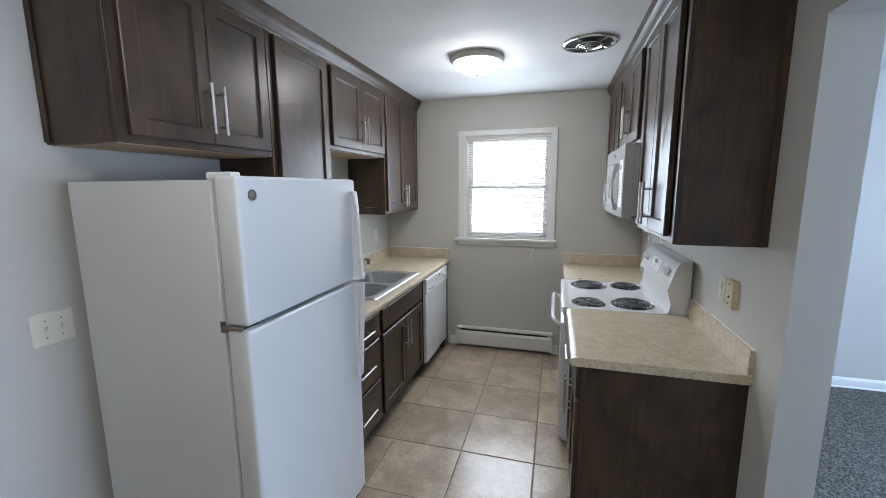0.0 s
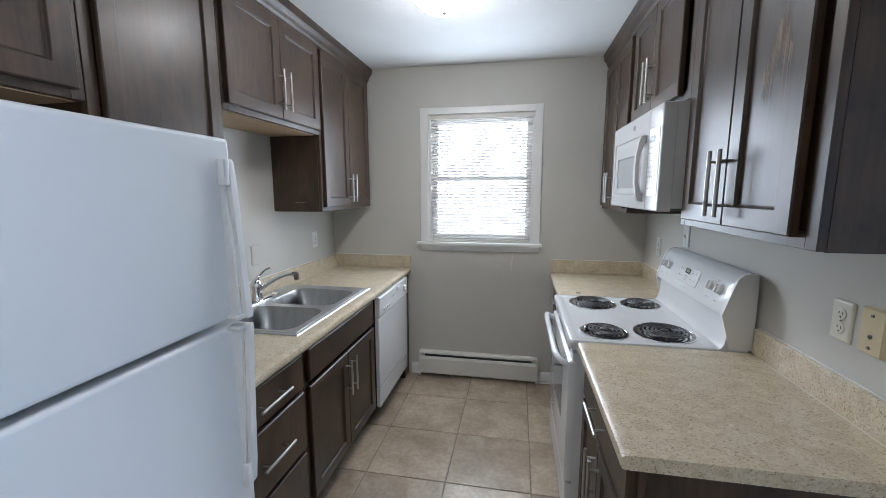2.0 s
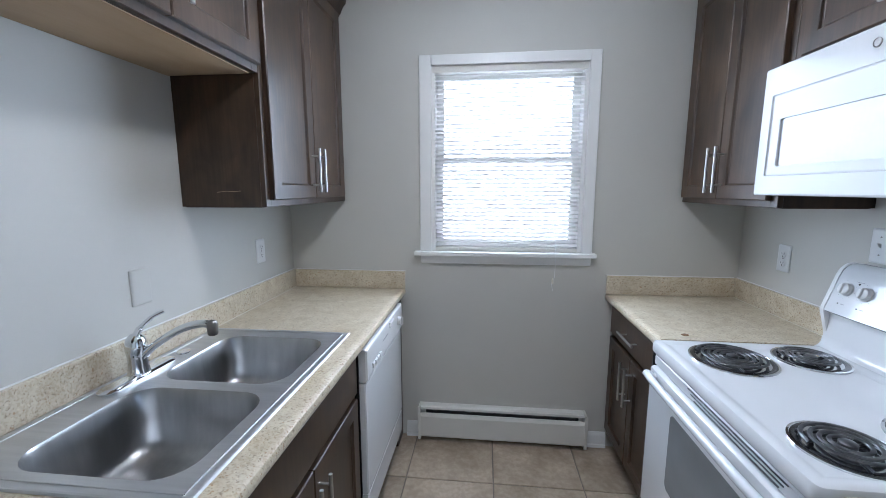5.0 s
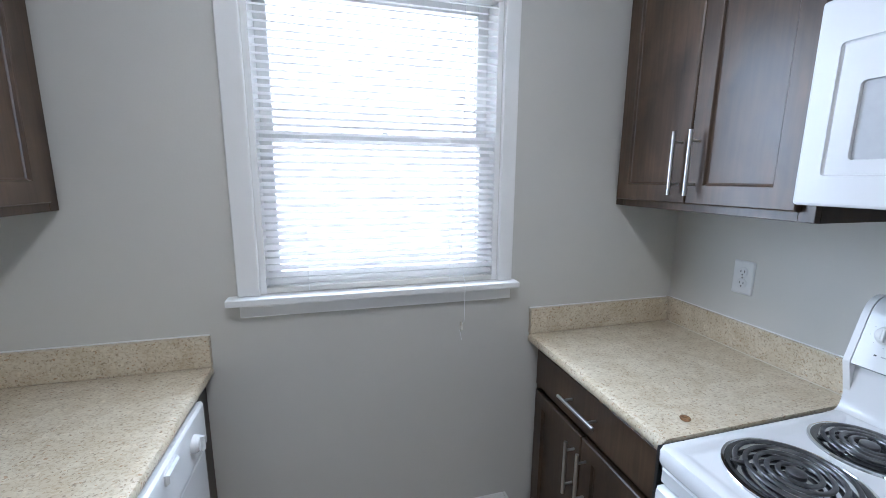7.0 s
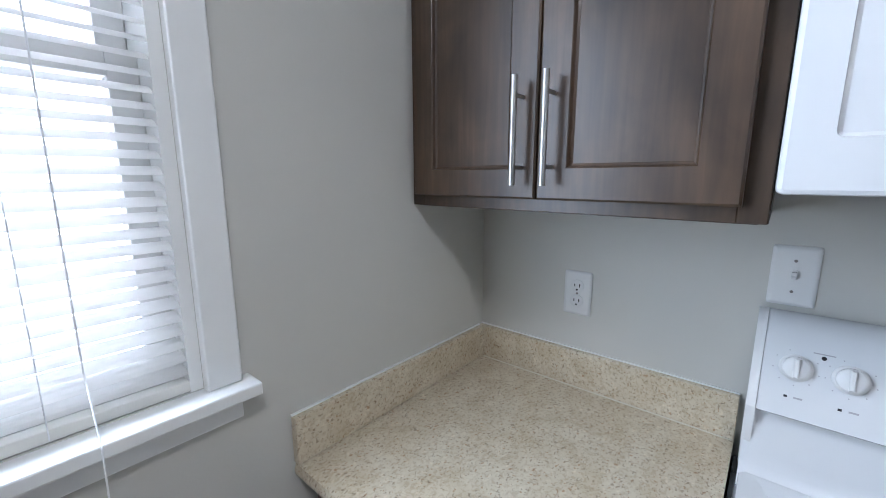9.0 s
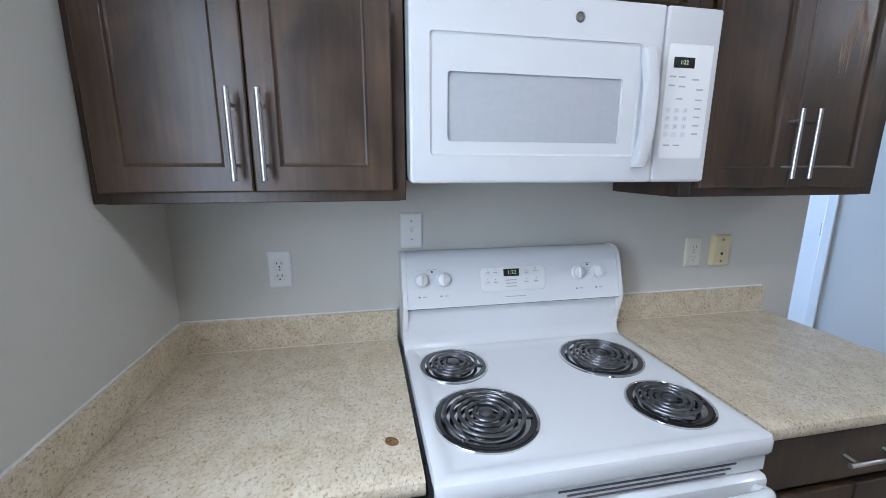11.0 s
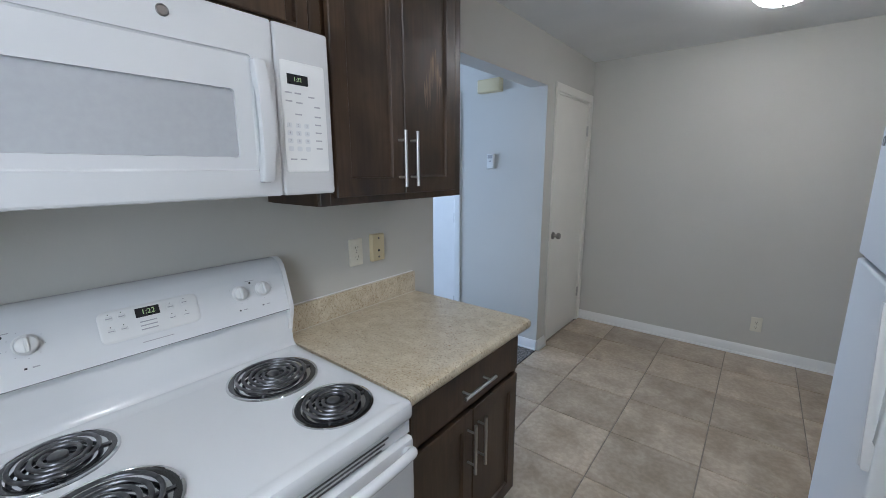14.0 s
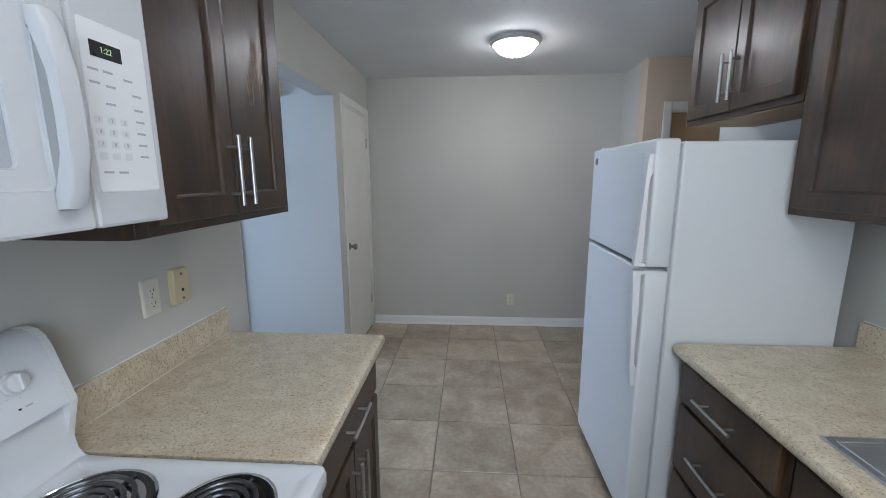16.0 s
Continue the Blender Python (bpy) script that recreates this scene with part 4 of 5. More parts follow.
part("dial_grip", ringed(on_left(DX + 0.052), 3.576, 3.584, 0.765, 0.805, [(0, -0.002), (0, 0.008), (0.002, 0.010)]), PLASTIC, cp)
for i in range(4):
    part("push_button", ringed(on_left(DX + 0.034), 3.115 + 0.034 * i, 3.141 + 0.034 * i, 0.745, 0.765, [(0, -0.002), (0, 0.003), (0.003, 0.006)]), PLASTIC, cp)
part("marking", boxed(DX + 0.0335, DX + 0.0346, 3.29, 3.37, 0.790, 0.796), GREYP, cp, "small grey printed line")
part("lower_panel", ringed(on_left(DX - 0.002), DY0 + 0.002, DY1 - 0.002, 0.112, 0.236, [(0, 0), (0, 0.022), (0.004, 0.026)]), ENAMEL, dw)

# ---- range ----
rg = thing("electric_range", (0.77, 2.77, 0), "white freestanding electric range with four coil burners", "range")
RY0, RY1, RX = 2.393, 3.146, 0.449
CT = 0.900
part("body", boxed(RX + 0.012, RIGHT - 0.025, RY0 + 0.003, RY1 - 0.003, 0.03, CT - 0.042), ENAMEL, rg)
part("plinth", boxed(RX + 0.06, RIGHT - 0.04, RY0 + 0.02, RY1 - 0.02, 0.0, 0.03), BLACK, rg)
BURN = (("rear", 0.872, 3.014, 0.094), ("front", 0.620, 2.992, 0.116), ("rear", 0.842, 2.556, 0.116), ("front", 0.588, 2.530, 0.094))


def cooktop():
    """The rounded, shallow-dished top with a riser at the back."""
    bm = bmesh.new()
    P = on_top(CT)
    x0, x1 = RX - 0.022, RIGHT - 0.137
    rings(bm, P, x0, x1 + 0.03, RY0, RY1, [(0.004, -0.044), (0.0, -0.036), (0.0, -0.012), (0.004, -0.003), (0.012, 0.0), (0.030, 0.0), (0.040, -0.005), (0.050, -0.006)], r=0.02, n=5)
    prism(bm, lambda u, v, w: (w, u, v), [(x1 - 0.03, CT - 0.030), (x1 - 0.028, CT - 0.0055), (x1 + 0.006, CT - 0.004), (x1 + 0.018, CT + 0.003), (x1 + 0.026, CT + 0.015), (x1 + 0.030, CT + 0.040), (x1 + 0.032, CT + 0.127), (RIGHT - 0.026, CT + 0.127), (RIGHT - 0.026, CT - 0.030)], RY0 + 0.001, RY1 - 0.001)
    return bm


part("cooktop", cooktop(), ENAMEL, rg, smooth=True)
for nm, bx, by, r in BURN:
    b = part(nm + "_drip_bowl", lathe(bmesh.new(), on_top(CT - 0.006), bx, by, [(r + 0.004, 0.0), (r + 0.003, 0.004), (r - 0.006, 0.005), (r - 0.014, 0.0025), (r - 0.030, 0.0012), (0.03, 0.0008), (0.002, 0.0008)], 44), DRIP, rg, "shiny black drip bowl", smooth=True)
    part("trim_ring", lathe(bmesh.new(), on_top(CT - 0.006), bx, by, [(r + 0.009, 0.0005), (r + 0.008, 0.0045), (r + 0.003, 0.0052), (r + 0.001, 0.003)], 44), CHROME, b, "thin chrome trim ring", smooth=True)
    turns, n = (4.3, 140) if r > 0.1 else (3.4, 110)
    pts = []
    for k in range(n + 1):
        f = k / n
        a, rad = 2 * math.pi * turns * f + 0.6, 0.025 + (r - 0.015 - 0.025) * f
        pts.append((bx + rad * math.cos(a), by + rad * math.sin(a), CT + 0.008))
    pts.append((pts[-1][0] + 0.02, pts[-1][1] + 0.012, CT + 0.000))
    part("coil", tube(bmesh.new(), pts, 0.0048, 8, 0.8), COIL, b, "dark spiral heating coil", smooth=True)
    part("coil_hub", lathe(bmesh.new(), on_top(CT + 0.002), bx, by, [(0.017, 0.0), (0.017, 0.008), (0.013, 0.011), (0.002, 0.012)], 20), COIL, b, smooth=True)
    for k in range(3):
        a = 2 * math.pi * k / 3 + 0.3
        part("coil_support", tube(bmesh.new(), [(bx + q * math.cos(a), by + q * math.sin(a), CT + 0.000) for q in (0.015, r - 0.008)], 0.003, 6), COIL, b)

# back guard with its dials and clock
x1 = RIGHT - 0.137
bgp = [(x1 + 0.024, 1.026), (x1 + 0.010, 1.034), (x1 + 0.0111, 1.0376), (x1 + 0.0449, 1.1504), (x1 + 0.046, 1.154), (x1 + 0.057, 1.179), (x1 + 0.073, 1.194), (x1 + 0.092, 1.200), (x1 + 0.122, 1.197), (RIGHT - 0.012, 1.172), (RIGHT - 0.012, 1.026)]
bg = part("back_guard", prism(bmesh.new(), lambda u, v, w: (w, u, v), bgp, RY0 + 0.014, RY1 - 0.014), ENAMEL, rg, smooth=True)
for y0, y1 in ((RY0 - 0.001, RY0 + 0.0135), (RY1 - 0.0135, RY1 + 0.001)):
    part("side_cap", prism(bmesh.new(), lambda u, v, w: (w, u, v), [(w - 0.002, v + 0.001) for w, v in bgp[1:-1]] + [(RIGHT - 0.012, CT), (x1 + 0.045, CT)], y0, y1), PLASTIC, rg, smooth=True)
lean = math.atan2(0.036, 0.120)


def on_guard(u, v, w):
    """Places on the leaning face of the back guard: u along y, v up the face from its foot."""
    return (x1 + 0.010 + v * math.sin(lean) - w * math.cos(lean), u, 1.034 + v * math.cos(lean) + w * math.sin(lean))


for y in (3.086, 3.017, 2.554, 2.482):
    k = part("knob", lathe(bmesh.new(), on_guard, y, 0.088, [(0.0235, 0.0), (0.0235, 0.003), (0.020, 0.005), (0.019, 0.014), (0.015, 0.017), (0.002, 0.017)], 26), PLASTIC, bg, "white control knob", smooth=True)
    part("grip", ringed(on_guard, y - 0.004, y + 0.004, 0.071, 0.105, [(0, 0.015), (0, 0.021), (0.002, 0.023)]), PLASTIC, k)
    part("marking", ringed(on_guard, y + 0.006, y + 0.011, 0.034, 0.038, [(0, 0.0), (0, 0.0006)]), BLACK, bg)
    part("marking", ringed(on_guard, y - 0.014, y - 0.002, 0.0345, 0.0375, [(0, 0.0), (0, 0.0006)]), GREYP, bg)
    for h in range(8):
        a = radians(20 + 40 * h)
        part("dial_mark", lathe(bmesh.new(), on_guard, y + 0.031 * math.sin(a), 0.088 + 0.031 * math.cos(a), [(0.0011, 0.0), (0.0011, 0.0005)], 6), GREYP, bg)
for y in (3.052, 2.518):
    part("marking", lathe(bmesh.new(), on_guard, y, 0.114, [(0.0035, 0.0), (0.0035, 0.0008)], 10), BLACK, bg, "small indicator lamp")
    part("marking", ringed(on_guard, y - 0.014, y + 0.014, 0.1195, 0.1215, [(0, 0.0), (0, 0.0006)]), GREYP, bg)
pan = part("control_panel", ringed(on_guard, 2.672, 2.894, 0.040, 0.121, [(0, 0.0), (0, 0.002), (0.004, 0.004)], r=0.016, n=5), PLASTIC, bg, "rounded oven control panel", smooth=True)
part("display", ringed(on_guard, 2.765, 2.818, 0.088, 0.112, [(0, 0.0035), (0, 0.0052)]), BLACK, pan, "black clock display")
lettering("digits", "1:22", 0.018, on_guard, 2.790, 0.100, 0.0056, DIGIT, pan, flip=-1)
for y, v in ((2.872, 0.102), (2.846, 0.102), (2.872, 0.070), (2.846, 0.070), (2.740, 0.098), (2.706, 0.102), (2.740, 0.068), (2.706, 0.068)):
    part("button", ringed(on_guard, y - 0.008, y + 0.008, v - 0.006, v + 0.006, [(0, 0.0035), (0, 0.0050), (0.001, 0.0054)], r=0.004, n=3), PLASTIC, pan)
    part("key_marking", ringed(on_guard, y - 0.006, y + 0.006, v - 0.0012, v + 0.0012, [(0, 0.0050), (0, 0.0058)]), GREYP, pan)
    part("key_marking", lathe(bmesh.new(), on_guard, y, v + 0.010, [(0.0013, 0.003), (0.0013, 0.0046)], 6), BLACK, pan)
for i, y in enumerate((2.80, 2.80, 2.80)):
    part("marking", ringed(on_guard, 2.775, 2.812, 0.074 - 0.010 * i, 0.077 - 0.010 * i, [(0, 0.0035), (0, 0.0046)]), GREYP, pan)
part("name_script", ringed(on_guard, 2.745, 2.815, 0.0215, 0.0238, [(0, 0.0), (0, 0.0008)]), GREYP, bg, "small grey maker's script as a plain bar")

# oven front
op = on_right(RX + 0.012)
part("vent_panel", ringed(op, RY0 + 0.004, RY1 - 0.004, 0.804, 0.842, [(0, 0), (0, 0.014), (0.004, 0.018)]), ENAMEL, rg)
for i in range(3):
    part("vent_slot", boxed(RX - 0.0085, RX - 0.0055, RY0 + 0.085 + 0.012 * i, RY1 - 0.25 - 0.02 * i, 0.8338 - 0.011 * i, 0.8368 - 0.011 * i), COIL, rg, "dark vent slot")
od = part("oven_door", ringed(op, RY0 + 0.004, RY1 - 0.004, 0.245, 0.802, [(0, 0), (0, 0.024), (0.006, 0.032), (0.016, 0.034)], r=0.012, n=4), ENAMEL, rg, smooth=True)
part("oven_window", ringed(on_right(RX - 0.022), 2.572, 2.956, 0.440, 0.712, [(0, -0.003), (0, 0.0008)], r=0.022, n=6), OVENGLASS, od, "grey glass window")
hy0, hy1, hx = RY0 + 0.040, RY1 - 0.058, RX - 0.022
part("handle", tube(bmesh.new(), curve_through([(hx + 0.004, hy0, 0.772), (hx - 0.028, hy0 + 0.004, 0.790), (hx - 0.042, hy0 + 0.035, 0.800), (hx - 0.047, hy0 + 0.12, 0.802), (hx - 0.047, (hy0 + hy1) / 2, 0.802), (hx - 0.047, hy1 - 0.12, 0.802), (hx - 0.042, hy1 - 0.035, 0.800), (hx - 0.028, hy1 - 0.004, 0.790), (hx + 0.004, hy1, 0.772)]), 0.0135, 14), ENAMEL, od, "white tubular handle", smooth=True)
part("storage_drawer", ringed(op, RY0 + 0.004, RY1 - 0.004, 0.045, 0.238, [(0, 0), (0, 0.022), (0.005, 0.028), (0.03, 0.030)]), ENAMEL, rg)
# black strip added as the shade between range and countertop
part("gap_strip", boxed(RX - 0.01, RIGHT - 0.06, RY1 + 0.001, RY1 + 0.008, 0.05, CT - 0.012), BLACK, rg, "black strip painting the shade in the gap")

# ---- over-the-range microwave ----
mw = thing("microwave_oven", (0.92, 2.77, 1.43), "white over-the-range microwave mounted under a cabinet", "microwave")
MY0, MY1, MZ0, MZ1, MX = 2.389, 3.148, 1.430, 1.836, 0.768
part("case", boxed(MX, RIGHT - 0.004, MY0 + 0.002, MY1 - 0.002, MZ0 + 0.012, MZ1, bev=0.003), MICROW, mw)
part("bottom_plate", boxed(MX + 0.01, RIGHT - 0.006, MY0 + 0.008, MY1 - 0.008, MZ0 + 0.002, MZ0 + 0.014), BRONZE, mw, "dark underside with filters")
mp_ = on_right(MX)
SEAM = 2.542
RECESS = (2.598, 3.104, MZ0 + 0.062, MZ1 - 0.088)
PANE = (2.640, 3.064, MZ0 + 0.092, MZ0 + 0.240)
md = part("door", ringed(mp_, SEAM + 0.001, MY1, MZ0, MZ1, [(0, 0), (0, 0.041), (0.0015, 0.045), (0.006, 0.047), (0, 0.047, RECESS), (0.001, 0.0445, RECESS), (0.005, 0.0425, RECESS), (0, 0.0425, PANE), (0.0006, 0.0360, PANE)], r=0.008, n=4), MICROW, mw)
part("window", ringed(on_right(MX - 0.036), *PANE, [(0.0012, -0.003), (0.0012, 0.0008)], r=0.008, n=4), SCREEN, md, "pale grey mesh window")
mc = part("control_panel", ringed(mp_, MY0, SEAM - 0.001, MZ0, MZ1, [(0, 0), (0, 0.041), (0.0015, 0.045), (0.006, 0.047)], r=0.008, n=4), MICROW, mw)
kp = on_right(MX - 0.047)
part("keypad", ringed(kp, MY0 + 0.018, SEAM - 0.012, MZ0 + 0.058, MZ1 - 0.082, [(0, -0.002), (0, 0.0012), (0.002, 0.002)], r=0.006, n=4), PLASTIC, mc)
kp = on_right(MX - 0.049)
part("display", ringed(kp, 2.457, 2.514, MZ1 - 0.136, MZ1 - 0.112, [(0, -0.002), (0, 0.001)]), BLACK, mc, "black clock display")
lettering("digits", "1:22", 0.013, kp, 2.486, MZ1 - 0.124, 0.0013, DIGIT, mc, flip=-1)
for r_ in range(4):
    for c_ in range(3):
        a, b = 2.516 - 0.024 * c_, MZ0 + 0.173 - 0.019 * r_
        part("key", ringed(kp, a - 0.007, a + 0.007, b - 0.006, b + 0.006, [(0, -0.002), (0, 0.0006)], r=0.003, n=3), surface("key_grey", (0.60, 0.61, 0.62), (0.64, 0.65, 0.66), 4.0) if "key_grey" not in MATS else MATS["key_grey"], mc)
        if r_ < 3:
            lettering("digit", str(3 * r_ + c_ + 1), 0.009, kp, a, b, 0.0008, GREYP, mc, flip=-1)
for i, (a, b) in enumerate(((0.124, 0.250), (0.098, 0.250), (0.060, 0.245), (0.124, 0.230), (0.096, 0.228), (0.045, 0.222), (0.045, 0.198), (0.045, 0.178), (0.045, 0.158), (0.045, 0.138), (0.045, 0.118), (0.100, 0.200), (0.122, 0.090), (0.094, 0.090))):
    part("key_marking", ringed(kp, MY0 + a - 0.009, MY0 + a + 0.009, MZ0 + b - 0.0018, MZ0 + b + 0.0018, [(0, -0.002), (0, 0.0006)]), GREYP, mc)
part("badge", lathe(bmesh.new(), on_right(MX - 0.047), 2.763, MZ1 - 0.042, [(0.0115, -0.002), (0.0115, 0.0015), (0.0100, 0.0025), (0.0085, 0.001), (0.002, 0.001)], 24), BRONZE, md, "round dark metal badge", smooth=True)
bow = [(0.046, 0.034), (0.066, 0.036), (0.076, 0.060), (0.083, 0.110), (0.085, 0.170), (0.083, 0.230), (0.076, 0.285), (0.066, 0.308), (0.046, 0.310),
       (0.046, 0.280), (0.060, 0.270), (0.067, 0.225), (0.069, 0.170), (0.067, 0.115), (0.060, 0.072), (0.046, 0.064)]
hb_ = prism(bmesh.new(), on_right(MX), [(w, MZ0 + v) for w, v in bow], 2.574, 2.604)
bmesh.ops.bevel(hb_, geom=[e for e in hb_.edges if abs(e.verts[0].co.y - e.verts[1].co.y) < 0.001], offset=0.005, segments=2, profile=0.5, affect="EDGES")
part("handle", hb_, MICROW, md, "curved white handle", smooth=True)

# ---- doors ----


def knob_at(P, parent, u, v):
    part("knob", lathe(bmesh.new(), P, u, v, [(0.032, 0.0), (0.031, 0.006), (0.014, 0.012), (0.012, 0.032), (0.024, 0.040), (0.027, 0.052), (0.022, 0.062), (0.004, 0.064)], 28), BRONZE, parent, "dark brushed metal round knob", smooth=True)


def hinge_at(P, parent, u, v, h=0.09):
    bm = ringed(P, u - 0.016, u + 0.016, v - h / 2, v + h / 2, [(0, 0), (0, 0.003)])
    tube(bm, [P(u, v - h / 2, 0.006), P(u, v + h / 2, 0.006)], 0.006, 8)
    part("hinge", bm, NICKEL, parent, "steel butt hinge")


cd = thing("door_1", (RIGHT, -0.33, 0), "closed cream flush closet door with a round knob", "door", kind="structure")
rp = on_right(RIGHT + 0.004)
part("leaf", ringed(rp, DOORY[0] + 0.022, DOORY[1] - 0.022, 0.012, DOORY[2] - 0.022, [(0, -0.035), (0, 0.0), (0.002, 0.002)]), DOORP, cd)
for a in ((RIGHT, RIGHT + THICK, DOORY[0], DOORY[0] + 0.019, 0, DOORY[2]), (RIGHT, RIGHT + THICK, DOORY[1] - 0.019, DOORY[1], 0, DOORY[2]), (RIGHT, RIGHT + THICK, DOORY[0] + 0.019, DOORY[1] - 0.019, DOORY[2] - 0.019, DOORY[2])):
    part("jamb", boxed(*a), DOORP, cd)
for a in ((RIGHT - 0.014, RIGHT, DOORY[0] - 0.058, DOORY[0] + 0.006, 0, DOORY[2] + 0.058), (RIGHT - 0.014, RIGHT, DOORY[1] - 0.006, DOORY[1] + 0.018, 0, DOORY[2] + 0.058), (RIGHT - 0.014, RIGHT, DOORY[0] + 0.006, DOORY[1] - 0.006, DOORY[2] - 0.006, DOORY[2] + 0.058)):
    part("casing", boxed(*a, bev=0.004), DOORP, cd)
knob_at(on_right(RIGHT + 0.002), cd, DOORY[1] - 0.070, 0.945)
hinge_at(on_right(RIGHT - 0.001), cd, DOORY[0] + 0.024, 1.83)
hinge_at(on_right(RIGHT - 0.001), cd, DOORY[0] + 0.024, 0.30)

ld = thing("door_2", (2.36, 0.175, 0), "closed white flush door in the living room", "door", kind="structure")
lp_ = on_back(0.148)
part("leaf", ringed(lp_, 1.975, 2.745, 0.015, 2.068, [(0, -0.04), (0, 0.0), (0.002, 0.002)]), TRIM, ld)
for a in ((1.955, 1.972, 0.035, 0.175, 0, 2.088), (2.748, 2.765, 0.035, 0.175, 0, 2.088), (1.972, 2.748, 0.035, 0.175, 2.071, 2.088)):
    part("jamb", boxed(*a), TRIM, ld)
for a in ((1.900, 1.962, 0.175, 0.190, 0, 2.146), (2.758, 2.82, 0.175, 0.190, 0, 2.146), (1.962, 2.758, 0.175, 0.190, 2.082, 2.146)):
    part("casing", boxed(*a, bev=0.004), TRIM, ld)
for z in (0.25, 1.05, 1.80):
    hinge_at(on_back(0.154), ld, 1.978, z)

hd = thing("door_3", (-1.915, -0.30, 0), "closed tan hallway door in white casing", "door", kind="structure")
part("leaf", ringed(on_back(-0.335), -2.325, -1.505, 0.012, 2.02, [(0, -0.035), (0, 0.0), (0.002, 0.002)]), TANDOOR, hd)
for a in ((-1.503, -1.485, -0.44, -0.30, 0, 2.04), (-2.345, -2.327, -0.44, -0.30, 0, 2.04), (-2.327, -1.503, -0.44, -0.30, 2.022, 2.04)):
    part("jamb", boxed(*a), DOORP, hd)
for a in ((-1.491, -1.430, -0.30, -0.286, 0, 2.10), (-2.400, -2.339, -0.30, -0.286, 0, 2.10), (-2.339, -1.491, -0.30, -0.286, 2.034, 2.10)):
    part("casing", boxed(*a, bev=0.004), DOORP, hd)
knob_at(on_back(-0.333), hd, -1.575, 0.95)

# ---- switches and outlets ----


def plate(name, P, u, v, label, category, mat=PLASTIC, w=0.072, h=0.117):
    at = P(u, v, 0)
    t = thing(name, at, label, category)
    part("plate", ringed(P, u - w / 2, u + w / 2, v - h / 2, v + h / 2, [(0, 0), (0, 0.003), (0.003, 0.006), (0.008, 0.0068)], r=0.004, n=3), mat, t, smooth=True)
    return t


def outlet(P, u, v, label, mat=PLASTIC, group="duplex outlets"):
    t = tagged(plate("wall_outlet", P, u, v, label, "outlet", mat), group=group)
    for dv in (0.020, -0.020):
        s = part("socket", lathe(bmesh.new(), P, u, v + dv, [(0.0172, 0.005), (0.0172, 0.0084), (0.016, 0.009), (0.002, 0.009)], 20), mat, t, smooth=True)
        for du, hh in ((-0.0065, 0.0045), (0.0065, 0.0036)):
            part("slot", ringed(P, u + du - 0.0012, u + du + 0.0012, v + dv + 0.002 - hh, v + dv + 0.002 + hh, [(0, 0.007), (0, 0.0094)]), BLACK, s)
        part("ground_hole", lathe(bmesh.new(), P, u, v + dv - 0.0095, [(0.0026, 0.007), (0.0026, 0.0094)], 10), BLACK, s)
    part("screw", lathe(bmesh.new(), P, u, v, [(0.003, 0.006), (0.0028, 0.0078)], 10), BRONZE, t)


def toggle(P, u, v, label, gangs=1, mat=PLASTIC):
    t = plate("light_switch", P, u, v, label, "light switch", mat, w=0.072 if gangs == 1 else 0.124)
    for g in range(gangs):
        c = u + (g - (gangs - 1) / 2) * 0.046
        part("toggle_slot", ringed(P, c - 0.005, c + 0.005, v - 0.012, v + 0.012, [(0, 0.005), (0, 0.0074)]), mat, t)
        part("toggle", prism(bmesh.new(), P, [(0.005, v - 0.008), (0.016, v + 0.002), (0.018, v + 0.009), (0.012, v + 0.010), (0.005, v + 0.004)], c - 0.0035, c + 0.0035), mat, t)
        for dv in (-0.030, 0.030):
            part("screw", lathe(bmesh.new(), P, c, v + dv, [(0.003, 0.006), (0.0028, 0.0078)], 10), BRONZE, t)


W_R, W_L = on_right(RIGHT), on_left(LEFT)
outlet(W_R, 3.520, 1.150, "white duplex outlet above the corner countertop")
outlet(W_R, 2.017, 1.147, "ivory duplex outlet beside the yellowed jack plate", IVORY)
outlet(W_L, 3.490, 1.150, "white duplex outlet above the countertop beside the window")
outlet(on_back(BACK), -0.305, 0.271, "ivory duplex outlet above the dining baseboard", IVORY)
toggle(W_R, 3.104, 1.263, "white toggle switch above the range's back guard")
toggle(W_L, 0.903, 1.130, "ivory double toggle switch beside the refrigerator", 2, IVORY)
plate("blank_plate", W_L, 2.797, 1.140, "plain white blank wall plate above the sink", "wall plate", WALL, w=0.075)
jk = thing("jack_plate", (RIGHT, 1.902, 1.153), "yellowed raised telephone jack plate with two screws", "wall plate")
part("plate", ringed(W_R, 1.865, 1.939, 1.092, 1.214, [(0, 0), (0, 0.014), (0.004, 0.020)], r=0.004, n=3), ALMOND, jk, smooth=True)
part("jack", lathe(bmesh.new(), W_R, 1.902, 1.140, [(0.006, 0.018), (0.005, 0.022)], 12), BLACK, jk)
for dv in (-0.042, 0.042):
    part("screw", lathe(bmesh.new(), W_R, 1.902, 1.153 + dv, [(0.005, 0.018), (0.004, 0.023)], 12), BRONZE, jk)

# ---- living room wall devices ----
LS = on_back(0.175)
th = thing("thermostat", (1.585, 0.175, 1.56), "small white digital thermostat on the wall", "thermostat")
part("case", ringed(LS, 1.552, 1.618, 1.498, 1.618, [(0, 0), (0, 0.018), (0.004, 0.024)], r=0.006, n=4), PLASTIC, th, smooth=True)
part("screen", ringed(LS, 1.562, 1.608, 1.580, 1.608, [(0, 0.022), (0, 0.0248)]), GREYP, th, "grey display")
part("button", ringed(LS, 1.575, 1.595, 1.553, 1.563, [(0, 0.022), (0, 0.0262)]), GREYP, th)
ch = thing("door_chime", (1.595, 0.175, 2.15), "yellowed plastic door chime box on the wall", "door chime")
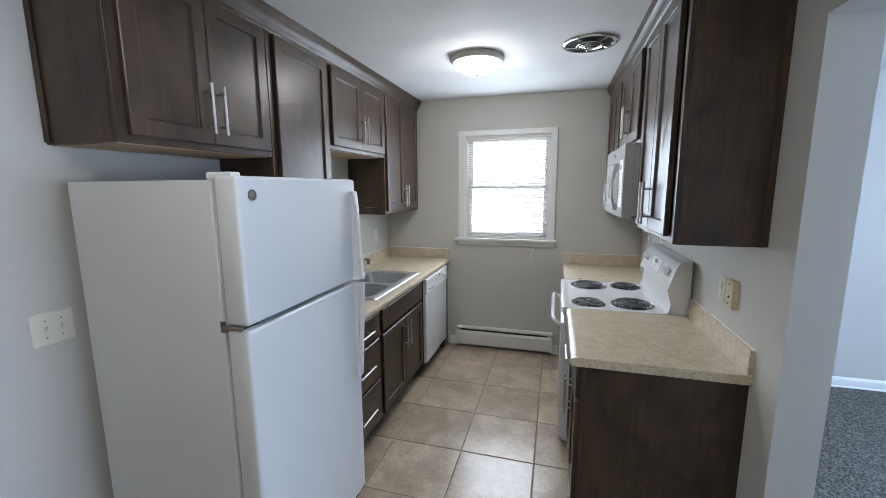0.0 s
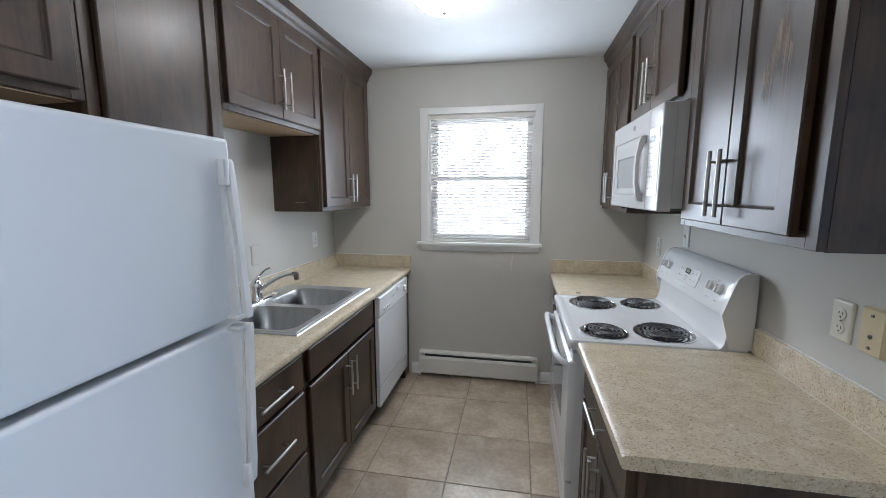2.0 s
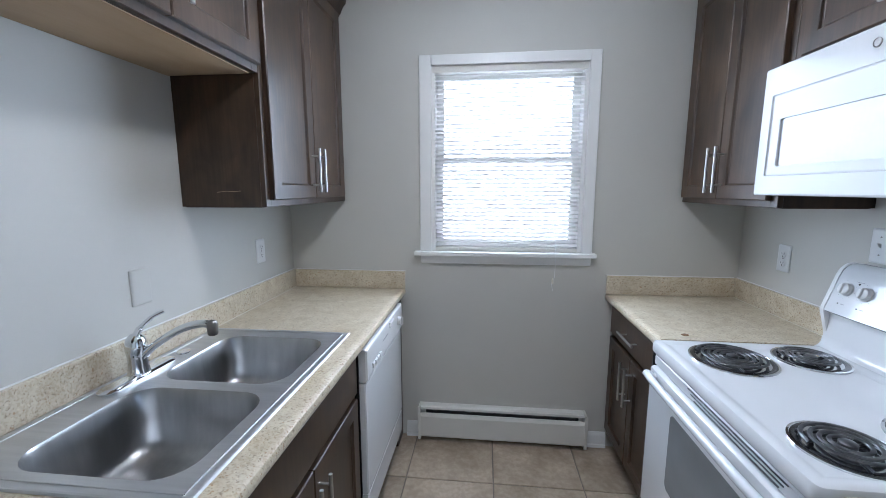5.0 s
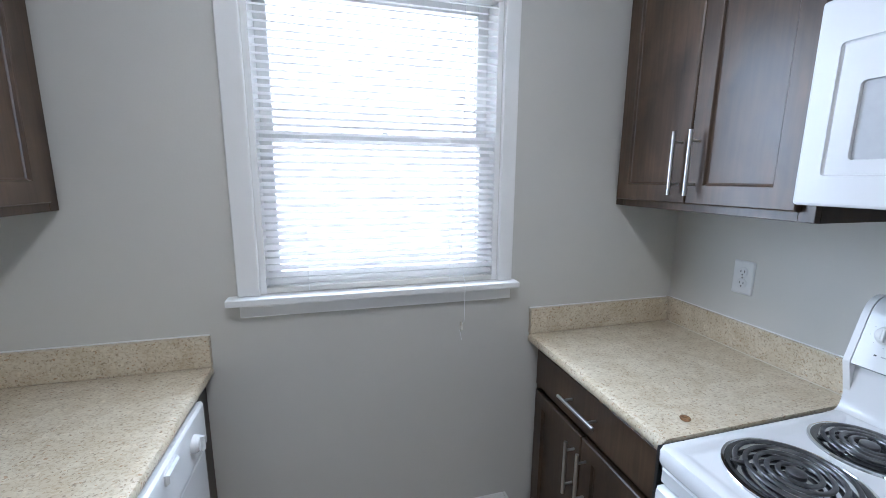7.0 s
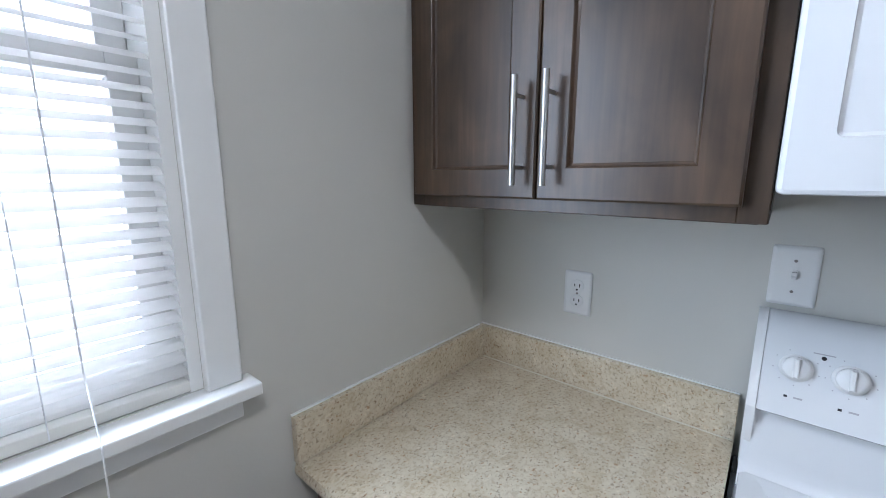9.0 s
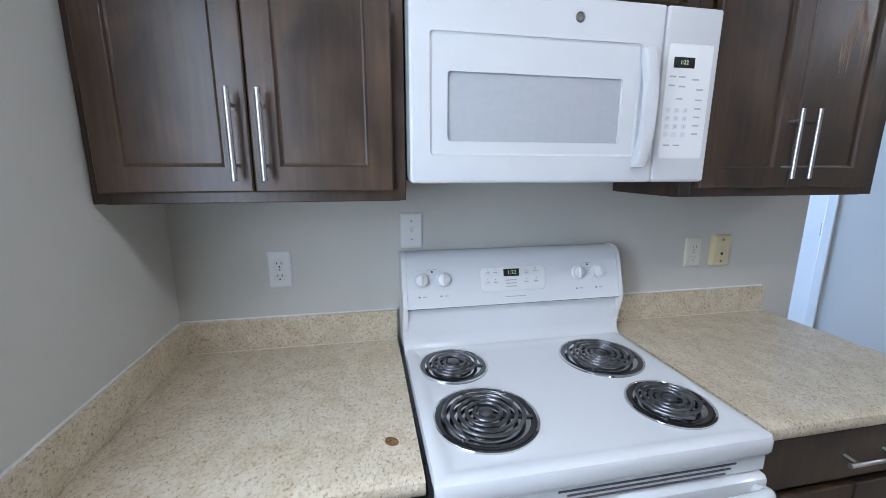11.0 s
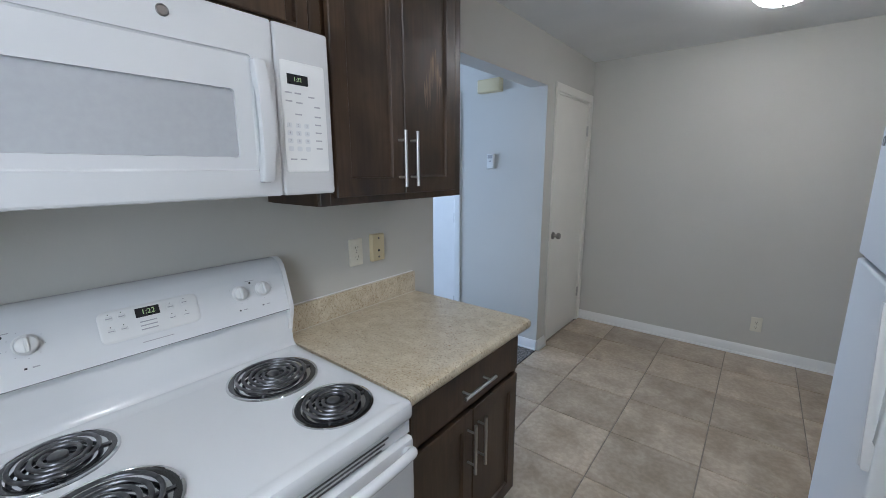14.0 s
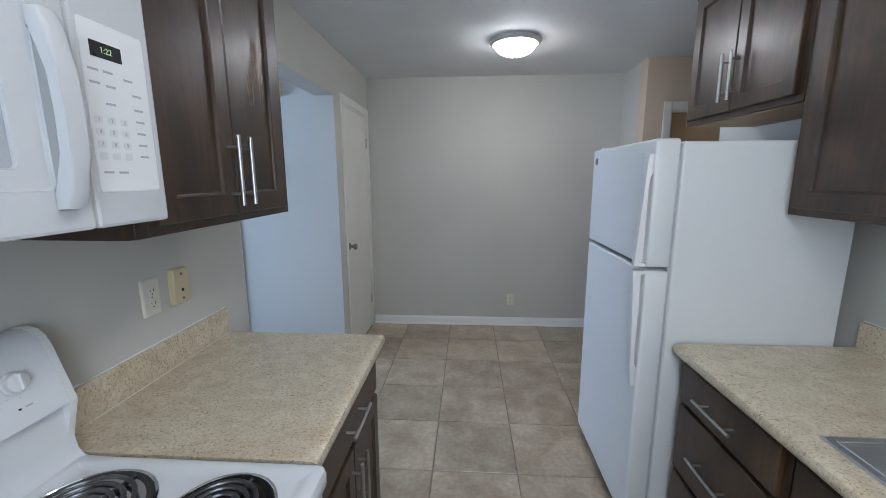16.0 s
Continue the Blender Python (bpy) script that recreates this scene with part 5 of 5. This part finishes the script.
part("case", ringed(LS, 1.490, 1.700, 2.098, 2.200, [(0, 0), (0, 0.05), (0.004, 0.056), (0.01, 0.058)], r=0.006, n=4), ALMOND, ch, smooth=True)
part("side_grille", boxed(1.700, 1.707, 0.183, 0.225, 2.108, 2.190, bev=0.002), IVORY, ch)

# ---- floor tiles ----
tx, ty = 0.4405, 0.4290
x_lines = [-0.136 + tx * k for k in range(-4, 4)]
y_lines = [0.883 + ty * k for k in range(-5, 8)]
GAP = 0.0032
tile_meshes = {}


def tile_mesh(w, d):
    key = (round(w, 3), round(d, 3))
    if key not in tile_meshes:
        b = ringed(lambda u, v, h: (u, v, h), -w / 2, w / 2, -d / 2, d / 2, [(0, -0.008), (0, -0.0022), (0.0012, -0.0006), (0.0035, 0.0)])
        bmesh.ops.recalc_face_normals(b, faces=b.faces)
        me = bpy.data.meshes.new("tile")
        b.to_mesh(me)
        b.free()
        me.materials.append(TILE)
        tile_meshes[key] = me
    return tile_meshes[key]


floor_ob = bpy.data.objects["floor"]
rt = random.Random(7)
for xa, xb in zip(x_lines, x_lines[1:]):
    for ya, yb in zip(y_lines, y_lines[1:]):
        a0, a1, b0, b1 = max(xa, LEFT), min(xb, RIGHT), max(ya, BACK), min(yb, FAR)
        if a1 - a0 < 0.02 or b1 - b0 < 0.02:
            continue
        t = new("tile", tile_mesh(a1 - a0 - 2 * GAP, b1 - b0 - 2 * GAP))
        t.parent = floor_ob
        t.matrix_basis = pose((a0 + a1) / 2, (b0 + b1) / 2, 0.0, rt.gauss(0, 0.05), rt.gauss(0, 0.05), 0)
for xa in range(4):
    for ya in range(3):
        a0, a1, b0, b1 = LEFT - tx * (xa + 1), LEFT - tx * xa, -0.30 + 0.3267 * ya, -0.30 + 0.3267 * (ya + 1)
        if a0 < -2.80:
            a0 = -2.80
        t = new("tile", tile_mesh(a1 - a0 - 2 * GAP, b1 - b0 - 2 * GAP))
        t.parent = floor_ob
        t.matrix_basis = pose((a0 + a1) / 2, (b0 + b1) / 2, 0.0)
